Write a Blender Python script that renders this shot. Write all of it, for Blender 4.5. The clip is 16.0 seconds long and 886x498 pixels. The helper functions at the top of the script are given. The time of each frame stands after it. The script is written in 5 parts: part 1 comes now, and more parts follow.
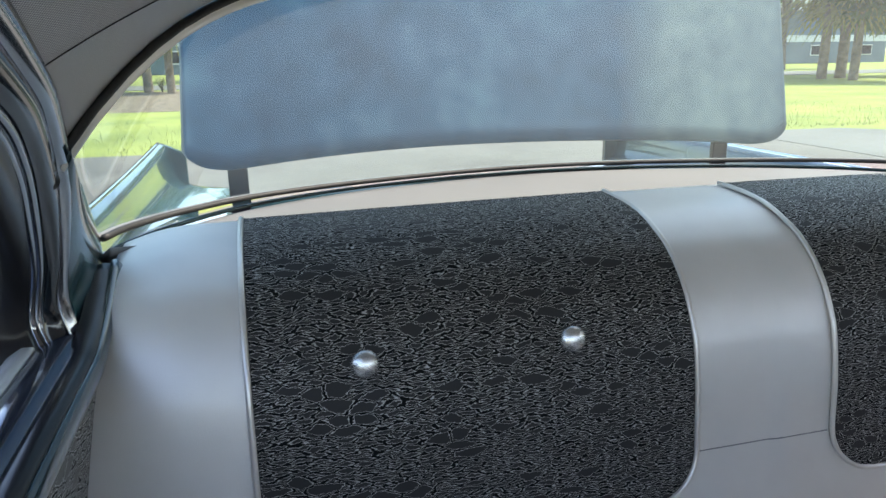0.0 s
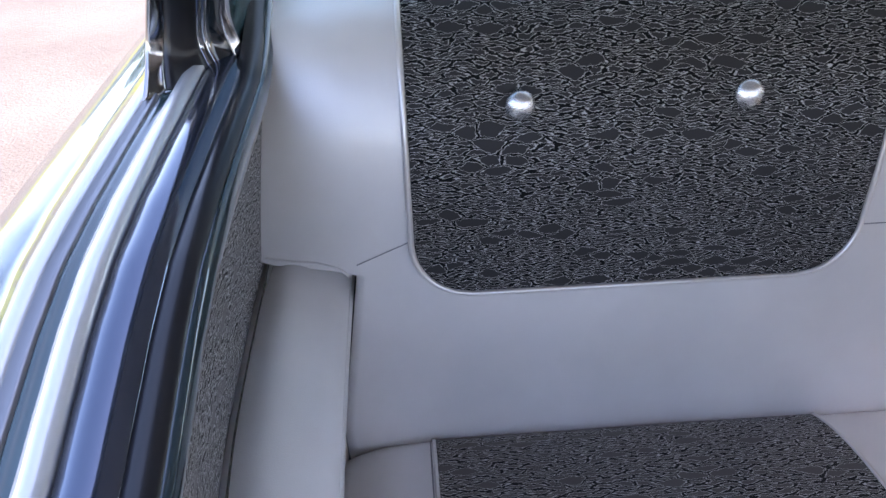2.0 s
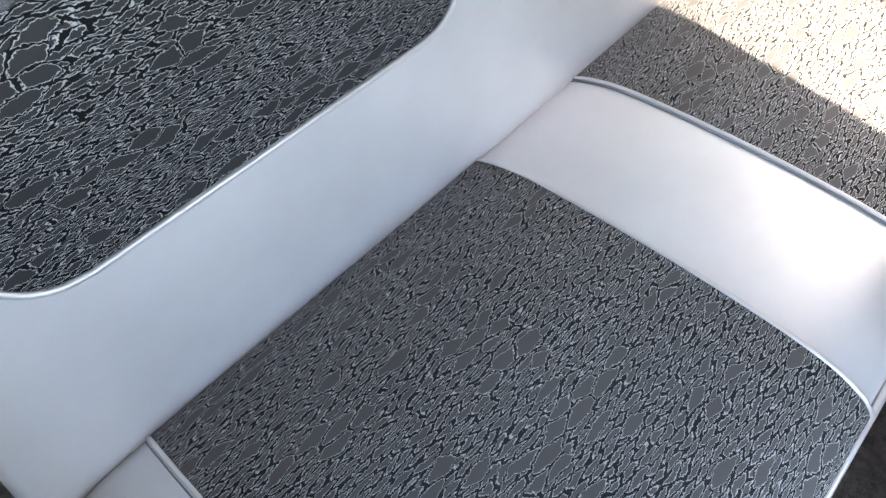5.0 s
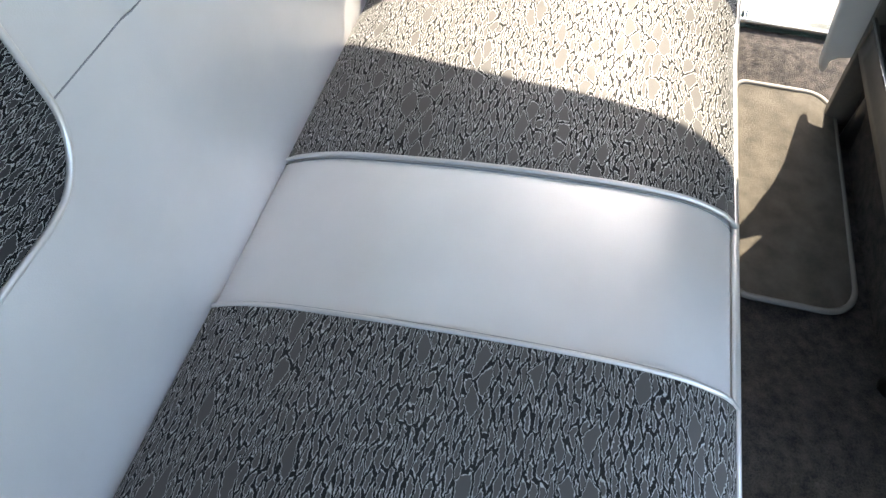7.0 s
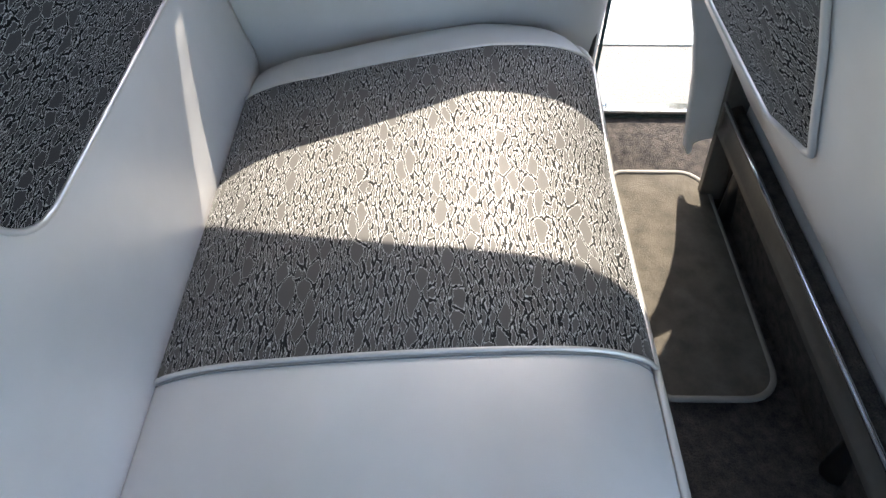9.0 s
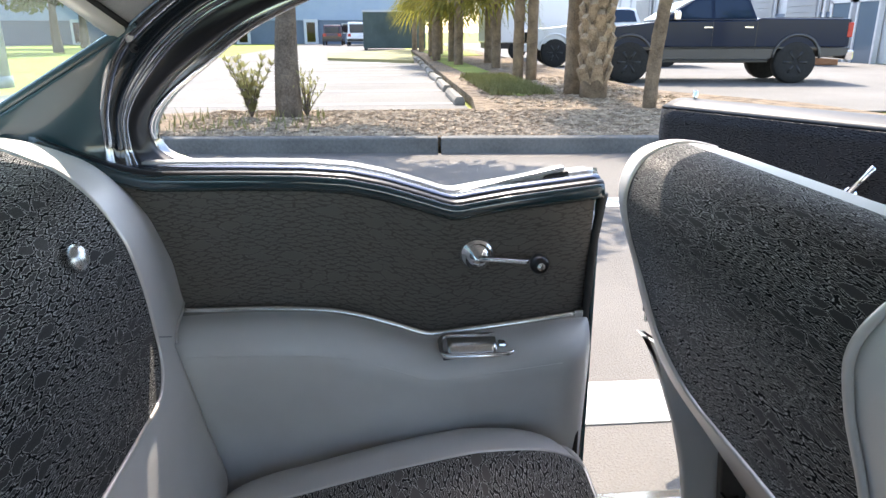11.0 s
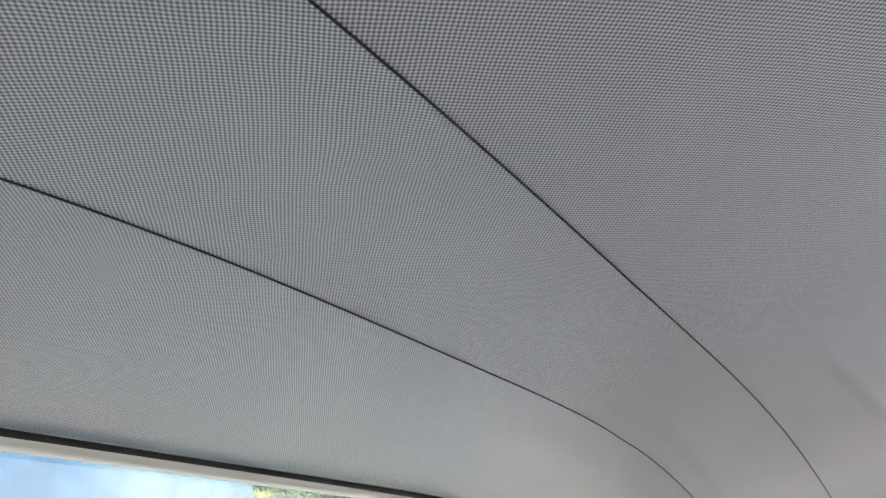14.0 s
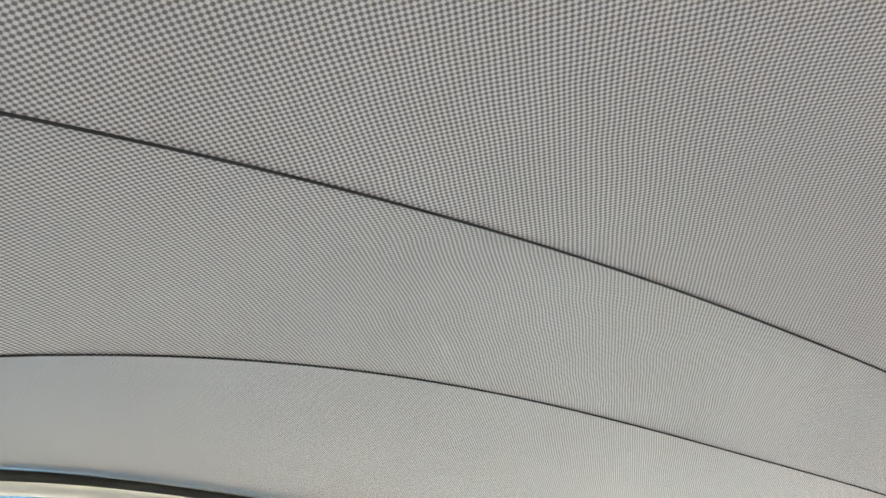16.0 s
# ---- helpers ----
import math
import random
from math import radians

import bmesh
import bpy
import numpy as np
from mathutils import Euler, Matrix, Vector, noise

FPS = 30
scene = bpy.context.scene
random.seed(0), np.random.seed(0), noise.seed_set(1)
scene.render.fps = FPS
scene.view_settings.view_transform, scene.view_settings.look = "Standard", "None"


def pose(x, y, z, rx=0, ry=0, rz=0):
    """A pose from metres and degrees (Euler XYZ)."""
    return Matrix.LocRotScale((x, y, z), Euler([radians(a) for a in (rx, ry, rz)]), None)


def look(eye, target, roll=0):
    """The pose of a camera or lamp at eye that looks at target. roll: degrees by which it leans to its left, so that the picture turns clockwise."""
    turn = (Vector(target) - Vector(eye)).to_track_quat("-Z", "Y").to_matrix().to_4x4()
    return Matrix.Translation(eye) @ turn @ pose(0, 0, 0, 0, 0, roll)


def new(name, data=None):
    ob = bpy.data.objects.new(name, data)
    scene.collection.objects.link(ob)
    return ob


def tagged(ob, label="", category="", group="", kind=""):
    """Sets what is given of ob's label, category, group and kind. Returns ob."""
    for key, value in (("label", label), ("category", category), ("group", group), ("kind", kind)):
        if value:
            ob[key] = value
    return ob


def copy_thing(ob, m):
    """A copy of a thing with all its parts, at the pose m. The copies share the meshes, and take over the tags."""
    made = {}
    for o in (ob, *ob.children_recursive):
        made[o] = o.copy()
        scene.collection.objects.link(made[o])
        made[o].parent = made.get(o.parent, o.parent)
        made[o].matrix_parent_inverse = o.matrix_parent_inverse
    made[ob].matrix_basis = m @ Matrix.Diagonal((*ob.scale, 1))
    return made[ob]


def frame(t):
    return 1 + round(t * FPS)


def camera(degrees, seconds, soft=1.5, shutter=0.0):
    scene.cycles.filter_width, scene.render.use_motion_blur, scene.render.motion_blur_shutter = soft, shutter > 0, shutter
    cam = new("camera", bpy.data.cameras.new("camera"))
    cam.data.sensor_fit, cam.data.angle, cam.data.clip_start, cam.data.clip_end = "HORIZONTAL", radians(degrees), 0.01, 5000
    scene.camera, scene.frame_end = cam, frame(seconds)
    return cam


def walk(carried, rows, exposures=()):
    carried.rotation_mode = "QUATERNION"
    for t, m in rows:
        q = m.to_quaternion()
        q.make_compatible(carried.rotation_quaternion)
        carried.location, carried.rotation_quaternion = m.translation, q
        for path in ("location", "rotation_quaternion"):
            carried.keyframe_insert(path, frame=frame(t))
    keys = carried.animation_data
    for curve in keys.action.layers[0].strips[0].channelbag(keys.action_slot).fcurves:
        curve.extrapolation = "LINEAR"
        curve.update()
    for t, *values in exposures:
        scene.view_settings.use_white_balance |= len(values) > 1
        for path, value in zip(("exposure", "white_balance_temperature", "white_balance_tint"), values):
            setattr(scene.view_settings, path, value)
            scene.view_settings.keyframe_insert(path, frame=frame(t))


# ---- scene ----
cam = camera(65.8, 16.0)
EXPOSURES = [(0, 2.12, 7150, 13), (1, 2.12, 6950, 21), (2, 2.76, 7050, 25), (3, 3.42, 7450, 16), (4.2, 3.72, 7450, 14), (6.3, 3.47, 7350, 9), (8.2, 3.05, 6800, 7), (10.3, 2.57, 7000, 12), (11, 2.27, 7000, 12), (12, 1.7, 6800, 11), (12.5, 1.67, 6600, 10), (13.2, 2.42, 6700, 15), (14, 3.17, 6900, 15), (15, 3.52, 7450, 13), (16, 3.72, 7850, 13)]
PATH = [
    (0, (0.5428, 0.5571, 1.2399), (0.2997, -0.3746, 0.9701), -0.83),
    (0.5, (0.5530, 0.5592, 1.2423), (0.3885, -0.3892, 0.9711), -0.85),
    (1, (0.5508, 0.5423, 1.2395), (0.4286, -0.3802, 0.8732), -0.86),
    (1.5, (0.5596, 0.5377, 1.2399), (0.4736, -0.3291, 0.7488), -1.01),
    (2, (0.5699, 0.5358, 1.2348), (0.5299, -0.2619, 0.6331), -1.72),
    (2.5, (0.5724, 0.5327, 1.2258), (0.5524, -0.1743, 0.5188), -2.07),
    (3, (0.5686, 0.5125, 1.2168), (0.5498, -0.0865, 0.4163), -2.30),
    (3.5, (0.5669, 0.4461, 1.2136), (0.4695, -0.0953, 0.3785), -1.65),
    (4, (0.5502, 0.4163, 1.1979), (0.3487, -0.0861, 0.3571), -0.56),
    (4.2, (0.5469, 0.3941, 1.1974), (0.2930, -0.0689, 0.3481), 1.25),
    (6.3, (0.4979, 0.3041, 1.1556), (-0.0540, 0.1238, 0.3414), 1.65),
    (6.5, (0.4662, 0.3053, 1.1401), (-0.0942, 0.1397, 0.3285), 1.31),
    (7, (0.3764, 0.3071, 1.1322), (-0.1906, 0.1817, 0.3181), 1.48),
    (7.5, (0.3105, 0.2905, 1.1468), (-0.2576, 0.2098, 0.3278), 1.22),
    (8, (0.2759, 0.3005, 1.1271), (-0.2993, 0.2814, 0.3093), 0.82),
    (8.2, (0.2746, 0.2907, 1.1317), (-0.3042, 0.2935, 0.3162), 1.86),
    (10.3, (0.1979, 0.3124, 1.1541), (-0.6809, 0.3236, 0.6770), -1.63),
    (10.5, (0.1974, 0.2887, 1.1577), (-0.7066, 0.3255, 0.7318), -0.98),
    (11, (0.1954, 0.2554, 1.1657), (-0.7547, 0.3319, 0.8632), -0.14),
    (11.5, (0.2015, 0.2616, 1.1801), (-0.7832, 0.3347, 1.0222), -0.34),
    (12, (0.2272, 0.2788, 1.1914), (-0.7724, 0.3036, 1.1794), -0.43),
    (12.5, (0.2607, 0.2774, 1.1955), (-0.7268, 0.1987, 1.3321), -0.63),
    (13, (0.3187, 0.2625, 1.2233), (-0.6074, 0.0072, 1.5010), -0.97),
    (13.5, (0.3525, 0.2608, 1.2246), (-0.4734, -0.1242, 1.6364), -1.91),
    (14, (0.3804, 0.2660, 1.2287), (-0.3681, -0.2241, 1.6755), -1.70),
    (14.5, (0.4040, 0.2609, 1.2297), (-0.2719, -0.3145, 1.6901), -0.51),
    (15, (0.4271, 0.2627, 1.2328), (-0.1720, -0.3805, 1.7099), 0.81),
    (15.5, (0.4491, 0.2764, 1.2375), (-0.0679, -0.4155, 1.7414), 2.58),
    (16, (0.4735, 0.3320, 1.2394), (0.0261, -0.4081, 1.7415), 3.51),
]
walk(cam, [(t, look(eye, target, roll)) for t, eye, target, roll in PATH], EXPOSURES)

# ---- world, sun, exposure ----
SUN_DIR = Vector((-0.755, 0.03, 1.0)).normalized()
world = bpy.data.worlds.new("sky")
scene.world = world
world.use_nodes = True
wn = world.node_tree.nodes
sky = wn.new("ShaderNodeTexSky")
sky.sky_type = 'NISHITA'
sky.sun_disc = False
sky.sun_elevation = math.asin(SUN_DIR.z)
sky.sun_rotation = math.atan2(SUN_DIR.x, SUN_DIR.y)
sky.dust_density = 1.2
wn["Background"].inputs["Strength"].default_value = 0.15
world.node_tree.links.new(sky.outputs[0], wn["Background"].inputs["Color"])
sun_data = bpy.data.lights.new("sun", 'SUN')
sun_data.energy, sun_data.angle, sun_data.color = 2.1, radians(0.53), (1.0, 0.95, 0.87)
sun = new("sun", sun_data)
sun.matrix_world = look(SUN_DIR * 40, (0, 0, 0))


# ---- materials ----
def mat(name, color=(.5, .5, .5), rough=.5, metal=0.0, **extra):
    """A principled material with grain and stains; returns it with its nodes at hand."""
    m = bpy.data.materials.new(name)
    m.use_nodes = True
    b = m.node_tree.nodes["Principled BSDF"]
    b.inputs["Base Color"].default_value = (*color, 1)
    b.inputs["Roughness"].default_value = rough
    b.inputs["Metallic"].default_value = metal
    for key, value in extra.items():
        b.inputs[key.replace("_", " ")].default_value = value
    return m


def ln(m, a, b):
    m.node_tree.links.new(a, b)


def coords(m, kind="Object"):
    return m.node_tree.nodes.new("ShaderNodeTexCoord").outputs[kind]


def noise_tex(m, vec, scale, detail=4.0, rough=.55):
    n = m.node_tree.nodes.new("ShaderNodeTexNoise")
    n.inputs["Scale"].default_value, n.inputs["Detail"].default_value, n.inputs["Roughness"].default_value = scale, detail, rough
    if vec is not None:
        ln(m, vec, n.inputs["Vector"])
    return n.outputs["Fac"]


def ramp(m, fac, stops):
    n = m.node_tree.nodes.new("ShaderNodeValToRGB")
    e = n.color_ramp.elements
    while len(e) < len(stops):
        e.new(0.5)
    for k, (p, c) in enumerate(stops):
        e[k].position = p
        e[k].color = (*c, 1) if len(c) == 3 else c
    ln(m, fac, n.inputs["Fac"])
    return n.outputs["Color"]


def mixc(m, fac, a, b, blend='MIX'):
    n = m.node_tree.nodes.new("ShaderNodeMixRGB")
    n.blend_type = blend
    for sock, v in ((n.inputs[0], fac), (n.inputs[1], a), (n.inputs[2], b)):
        if isinstance(v, (int, float)):
            sock.default_value = v
        elif isinstance(v, tuple):
            sock.default_value = (*v, 1)
        else:
            ln(m, v, sock)
    return n.outputs[0]


def calc(m, op, a, b=0.0, c=0.0):
    n = m.node_tree.nodes.new("ShaderNodeMath")
    n.operation = op
    for sock, v in zip(n.inputs, (a, b, c)):
        if isinstance(v, (int, float)):
            sock.default_value = v
        else:
            ln(m, v, sock)
    return n.outputs[0]


def bump(m, height, strength=.3, dist=.002):
    n = m.node_tree.nodes.new("ShaderNodeBump")
    n.inputs["Strength"].default_value, n.inputs["Distance"].default_value = strength, dist
    ln(m, height, n.inputs["Height"])
    ln(m, n.outputs[0], m.node_tree.nodes["Principled BSDF"].inputs["Normal"])


def grained(name, dark, light, scale, rough=.8, fine=None, bump_s=.3, bump_d=.002, metal=0.0, **extra):
    """Colour between dark and light by noise at two scales, with matching relief."""
    m = mat(name, light, rough, metal, **extra)
    v = coords(m)
    a = noise_tex(m, v, scale, 5)
    b = noise_tex(m, v, fine or scale * 12, 3)
    f = calc(m, 'MULTIPLY_ADD', a, .6, calc(m, 'MULTIPLY', b, .4))
    ln(m, ramp(m, f, ((.36, dark), (.64, light))), m.node_tree.nodes["Principled BSDF"].inputs["Base Color"])
    bump(m, b, bump_s, bump_d)
    return m


def brocade(name, cell, line, gap, wear=.0, gloss=.4, sheen=.35, size=1.0, wide=1.0):
    """Woven upholstery: pebble cells of two sizes, outlined by bright ragged thread, with dark gaps between them."""
    m = mat(name, cell, .55)
    bsdf = m.node_tree.nodes["Principled BSDF"]
    uv = coords(m, "UV")

    def shifted(vec, scale, reach):
        n = m.node_tree.nodes.new("ShaderNodeTexNoise")
        n.inputs["Scale"].default_value, n.inputs["Detail"].default_value = scale, 1
        ln(m, uv, n.inputs["Vector"])
        off = m.node_tree.nodes.new("ShaderNodeVectorMath")
        off.operation = 'MULTIPLY_ADD'
        ln(m, n.outputs["Color"], off.inputs[0])
        off.inputs[1].default_value = (*reach, 0)
        ln(m, vec, off.inputs[2])
        return off.outputs[0]
    # slow drift of the weave, then the raggedness of single threads
    warped = shifted(shifted(uv, 34, (.016, .008)), 330, (.0062, .0034))

    def cells(k):
        """Distance to the cell's edge in millimetres, and the cell's own random colour."""
        mp = m.node_tree.nodes.new("ShaderNodeMapping")
        mp.inputs["Scale"].default_value = (k[0], k[1], 1)
        mp.inputs["Rotation"].default_value = (0, 0, math.pi / 4)
        ln(m, warped, mp.inputs["Vector"])
        found = []
        for feature in ('F1', 'F2'):
            vo = m.node_tree.nodes.new("ShaderNodeTexVoronoi")
            vo.voronoi_dimensions, vo.feature = '2D', feature
            vo.inputs["Scale"].default_value = 1
            vo.inputs["Randomness"].default_value = .62
            ln(m, mp.outputs[0], vo.inputs["Vector"])
            found.append(vo)
        # even width of the gaps round a cell: undo most of the stretch along the edge's normal
        vec = found[1].outputs["Position"]
        apart = m.node_tree.nodes.new("ShaderNodeVectorMath")
        apart.operation = 'SUBTRACT'
        ln(m, vec, apart.inputs[0])
        ln(m, found[0].outputs["Position"], apart.inputs[1])
        turn = m.node_tree.nodes.new("ShaderNodeMapping")
        turn.inputs["Rotation"].default_value = (0, 0, -math.pi / 4)
        ln(m, apart.outputs[0], turn.inputs["Vector"])
        vec = turn.outputs[0]
        for op, other in (('NORMALIZE', None), ('MULTIPLY', (k[0] / k[1], 1, 0)), ('LENGTH', None)):
            n = m.node_tree.nodes.new("ShaderNodeVectorMath")
            n.operation = op
            ln(m, vec, n.inputs[0])
            if other:
                n.inputs[1].default_value = other
            vec = n.outputs["Value"] if op == 'LENGTH' else n.outputs["Vector"]
        edge = calc(m, 'MULTIPLY', calc(m, 'SUBTRACT', found[1].outputs["Distance"], found[0].outputs["Distance"]), .5)
        even = calc(m, 'MULTIPLY', edge, calc(m, 'POWER', calc(m, 'MAXIMUM', vec, .1), -.38))
        return calc(m, 'MULTIPLY', even, 1000 / k[1]), found[0].outputs["Position"]
    small, _ = cells((45.0 / size, 214.0 / size))
    large, middle = cells((36.0 / size, 98.0 / size))
    # clusters of large cells stay whole, the others are filled with small ones
    bands = m.node_tree.nodes.new("ShaderNodeMapping")
    bands.inputs["Rotation"].default_value = (0, 0, -math.pi / 4)
    ln(m, middle, bands.inputs["Vector"])
    drawn = m.node_tree.nodes.new("ShaderNodeMapping")
    drawn.inputs["Scale"].default_value = (.45, 1, 1)
    ln(m, bands.outputs[0], drawn.inputs["Vector"])
    whole = calc(m, 'GREATER_THAN', noise_tex(m, drawn.outputs[0], .55, 1), .585)
    d = calc(m, 'ADD', calc(m, 'MULTIPLY', whole, large), calc(m, 'MULTIPLY', calc(m, 'SUBTRACT', 1, whole), small))
    d = calc(m, 'MULTIPLY', d, .25 / wide)
    col = ramp(m, d, ((0.0, gap), (.13, gap), (.165, line), (.205, line), (.245, cell), (1, cell)))
    thread = ramp(m, d, ((0.0, (0, 0, 0)), (.12, (.1, .1, .1)), (.165, (1, 1, 1)), (.21, (1, 1, 1)), (.27, (gloss, gloss, gloss)), (1, (gloss, gloss, gloss))))
    tint = noise_tex(m, uv, 9, 3)
    col = mixc(m, calc(m, 'MULTIPLY', tint, .3), col, gap)
    if wear:
        # rubbed, dusty streaks where people sit
        mp = m.node_tree.nodes.new("ShaderNodeMapping")
        mp.inputs["Scale"].default_value = (16, 7, 1)
        mp.inputs["Rotation"].default_value = (0, 0, .5)
        ln(m, uv, mp.inputs["Vector"])
        rub = m.node_tree.nodes.new("ShaderNodeMapRange")
        rub.inputs["From Min"].default_value, rub.inputs["From Max"].default_value = .42, .72
        rub.inputs["To Max"].default_value = wear
        ln(m, noise_tex(m, mp.outputs[0], 1, 4), rub.inputs["Value"])
        col = mixc(m, rub.outputs[0], col, (.30, .29, .29))
    ln(m, col, bsdf.inputs["Base Color"])
    ln(m, calc(m, 'MULTIPLY_ADD', thread, -.26, .64), bsdf.inputs["Roughness"])
    ln(m, calc(m, 'MULTIPLY', thread, .30), bsdf.inputs["Specular IOR Level"])
    bright = calc(m, 'GREATER_THAN', thread, .8)
    ln(m, calc(m, 'MULTIPLY', bright, .3), bsdf.inputs["Metallic"])
    ln(m, calc(m, 'MULTIPLY', thread, sheen * 1.5), bsdf.inputs["Sheen Weight"])
    bsdf.inputs["Sheen Roughness"].default_value = .35
    weave = m.node_tree.nodes.new("ShaderNodeTexNoise")
    weave.inputs["Scale"].default_value = 2600
    ln(m, uv, weave.inputs["Vector"])
    bump(m, calc(m, 'MULTIPLY_ADD', weave.outputs["Fac"], .25, thread), .4, .0009)
    return m


def perforated(name, dark, light, pitch):
    """Headlining vinyl with a fine staggered dot grain."""
    m = mat(name, light, .32)
    bsdf = m.node_tree.nodes["Principled BSDF"]
    # the rows of dots wander a little with the cloth's stretch
    stretch = m.node_tree.nodes.new("ShaderNodeTexNoise")
    stretch.inputs["Scale"].default_value, stretch.inputs["Detail"].default_value = 22, 2
    ln(m, coords(m, "UV"), stretch.inputs["Vector"])
    wander = m.node_tree.nodes.new("ShaderNodeVectorMath")
    wander.operation = 'MULTIPLY_ADD'
    ln(m, stretch.outputs["Color"], wander.inputs[0])
    wander.inputs[1].default_value = (.0035, .0035, 0)
    ln(m, coords(m, "UV"), wander.inputs[2])
    sep = m.node_tree.nodes.new("ShaderNodeSeparateXYZ")
    ln(m, wander.outputs[0], sep.inputs[0])
    k = 2 * math.pi / pitch
    su = calc(m, 'SINE', calc(m, 'MULTIPLY', sep.outputs[0], k))
    sv = calc(m, 'SINE', calc(m, 'MULTIPLY', sep.outputs[1], k))
    dots = calc(m, 'MULTIPLY_ADD', calc(m, 'MULTIPLY', su, sv), .5, .5)
    crisp = m.node_tree.nodes.new("ShaderNodeMapRange")
    crisp.inputs["From Min"].default_value, crisp.inputs["From Max"].default_value = .26, .74
    ln(m, dots, crisp.inputs["Value"])
    col = mixc(m, crisp.outputs[0], dark, light)
    stain = noise_tex(m, coords(m), 5, 4)
    ln(m, mixc(m, calc(m, 'MULTIPLY', stain, .25), col, dark), bsdf.inputs["Base Color"])
    bump(m, dots, .35, .0006)
    return m


def leather(name, color, rough, scale=900, sheen=.0):
    """Smooth upholstery vinyl with fine grain and slow unevenness."""
    m = mat(name, color, rough)
    bsdf = m.node_tree.nodes["Principled BSDF"]
    v = coords(m)
    vo = m.node_tree.nodes.new("ShaderNodeTexVoronoi")
    vo.inputs["Scale"].default_value = scale
    ln(m, v, vo.inputs["Vector"])
    slow = noise_tex(m, v, 6, 4)
    h = calc(m, 'MULTIPLY_ADD', slow, 6.0, vo.outputs["Distance"])
    bump(m, h, .12, .0008)
    dark = tuple(c * .86 for c in color)
    ln(m, ramp(m, slow, ((.3, dark), (.7, color))), bsdf.inputs["Base Color"])
    ln(m, calc(m, 'MULTIPLY_ADD', slow, .15, rough - .08), bsdf.inputs["Roughness"])
    return m


def pane_glass(name, tint, haze=0.0):
    m = bpy.data.materials.new(name)
    m.use_nodes = True
    n = m.node_tree.nodes
    n.remove(n["Principled BSDF"])
    tr, gl, mx, fr = (n.new(k) for k in ("ShaderNodeBsdfTransparent", "ShaderNodeBsdfGlossy", "ShaderNodeMixShader", "ShaderNodeFresnel"))
    tr.inputs[0].default_value = (*tint, 1)
    gl.inputs["Roughness"].default_value = .02
    fr.inputs[0].default_value = 1.5
    ln(m, fr.outputs[0], mx.inputs[0])
    ln(m, tr.outputs[0], mx.inputs[1])
    ln(m, gl.outputs[0], mx.inputs[2])
    dust, veil = n.new("ShaderNodeBsdfTranslucent"), n.new("ShaderNodeMixShader")
    dust.inputs[0].default_value = (.72, .80, .78, 1)
    veil.inputs[0].default_value = haze
    ln(m, mx.outputs[0], veil.inputs[1])
    ln(m, dust.outputs[0], veil.inputs[2])
    ln(m, veil.outputs[0], n["Material Output"].inputs[0])
    return m


SILVER = leather("silver_vinyl", (.72, .69, .665), .42)
SILVER.node_tree.nodes["Principled BSDF"].inputs["Metallic"].default_value = .32
GREYVIN = leather("grey_vinyl", (.66, .65, .635), .45)
SHELFV = leather("shelf_vinyl", (.18, .178, .172), .6, 500)
BROCADE = brocade("brocade", (.032, .0306, .031), (.42, .405, .39), (.0098, .0096, .0098))
# lit copy of the brocade: sheen put into a lighter colour, plus rubbed streaks
BROCADE_LIT = brocade("brocade_lit", (.112, .104, .095), (.56, .535, .51), (.024, .023, .022), wear=.04, gloss=.3, sheen=.5, size=1.16, wide=1.15)
# driver-side copy: backlight and flare put into the colour as low contrast
BROCADE2 = brocade("brocade_side", (.150, .138, .124), (.172, .158, .143), (.100, .091, .082), gloss=.3, sheen=.1)
BROCADE3 = brocade("brocade_door", (.024, .024, .027), (.075, .075, .078), (.008, .008, .010))
LINER = perforated("headlining", (.17, .166, .161), (.82, .796, .772), .0023)
FRAMESATIN = grained("frame_satin", (.13, .135, .14), (.20, .205, .21), 30, .6, 200, .1, .0005)
PIPE = mat("silver_piping", (.68, .64, .60), .30, .5)
CHROME = mat("chrome", (.82, .82, .83), .07, 1.0)
SATIN = mat("satin_trim", (.70, .70, .68), .24, 1.0)
PAINT = mat("dark_teal_paint", (.025, .062, .070), .22, 0.0, Coat_Weight=1.0, Coat_Roughness=.03)
# pale haze on the driver's side is painted into the lid colour
LIDPAINT = mat("hazy_lid_paint", (.02, .06, .09), .42, Specular_IOR_Level=.22)
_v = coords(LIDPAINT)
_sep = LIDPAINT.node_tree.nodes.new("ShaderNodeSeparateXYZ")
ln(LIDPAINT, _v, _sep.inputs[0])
_haze_mask = LIDPAINT.node_tree.nodes.new("ShaderNodeMapRange")
_haze_mask.inputs["From Min"].default_value, _haze_mask.inputs["From Max"].default_value = -.28, -.42
ln(LIDPAINT, calc(LIDPAINT, 'MULTIPLY_ADD', noise_tex(LIDPAINT, _v, 3.5, 3), .22, calc(LIDPAINT, 'ADD', _sep.outputs[0], -.11)), _haze_mask.inputs["Value"])
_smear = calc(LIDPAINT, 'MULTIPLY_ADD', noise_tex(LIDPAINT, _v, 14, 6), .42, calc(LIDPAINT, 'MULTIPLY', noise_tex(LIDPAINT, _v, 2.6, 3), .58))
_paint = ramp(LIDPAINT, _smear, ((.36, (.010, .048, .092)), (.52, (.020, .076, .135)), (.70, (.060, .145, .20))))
ln(LIDPAINT, mixc(LIDPAINT, calc(LIDPAINT, 'MULTIPLY', _haze_mask.outputs[0], calc(LIDPAINT, 'MULTIPLY_ADD', _smear, 1.2, -.12)), _paint, (.24, .27, .23)), LIDPAINT.node_tree.nodes["Principled BSDF"].inputs["Base Color"])
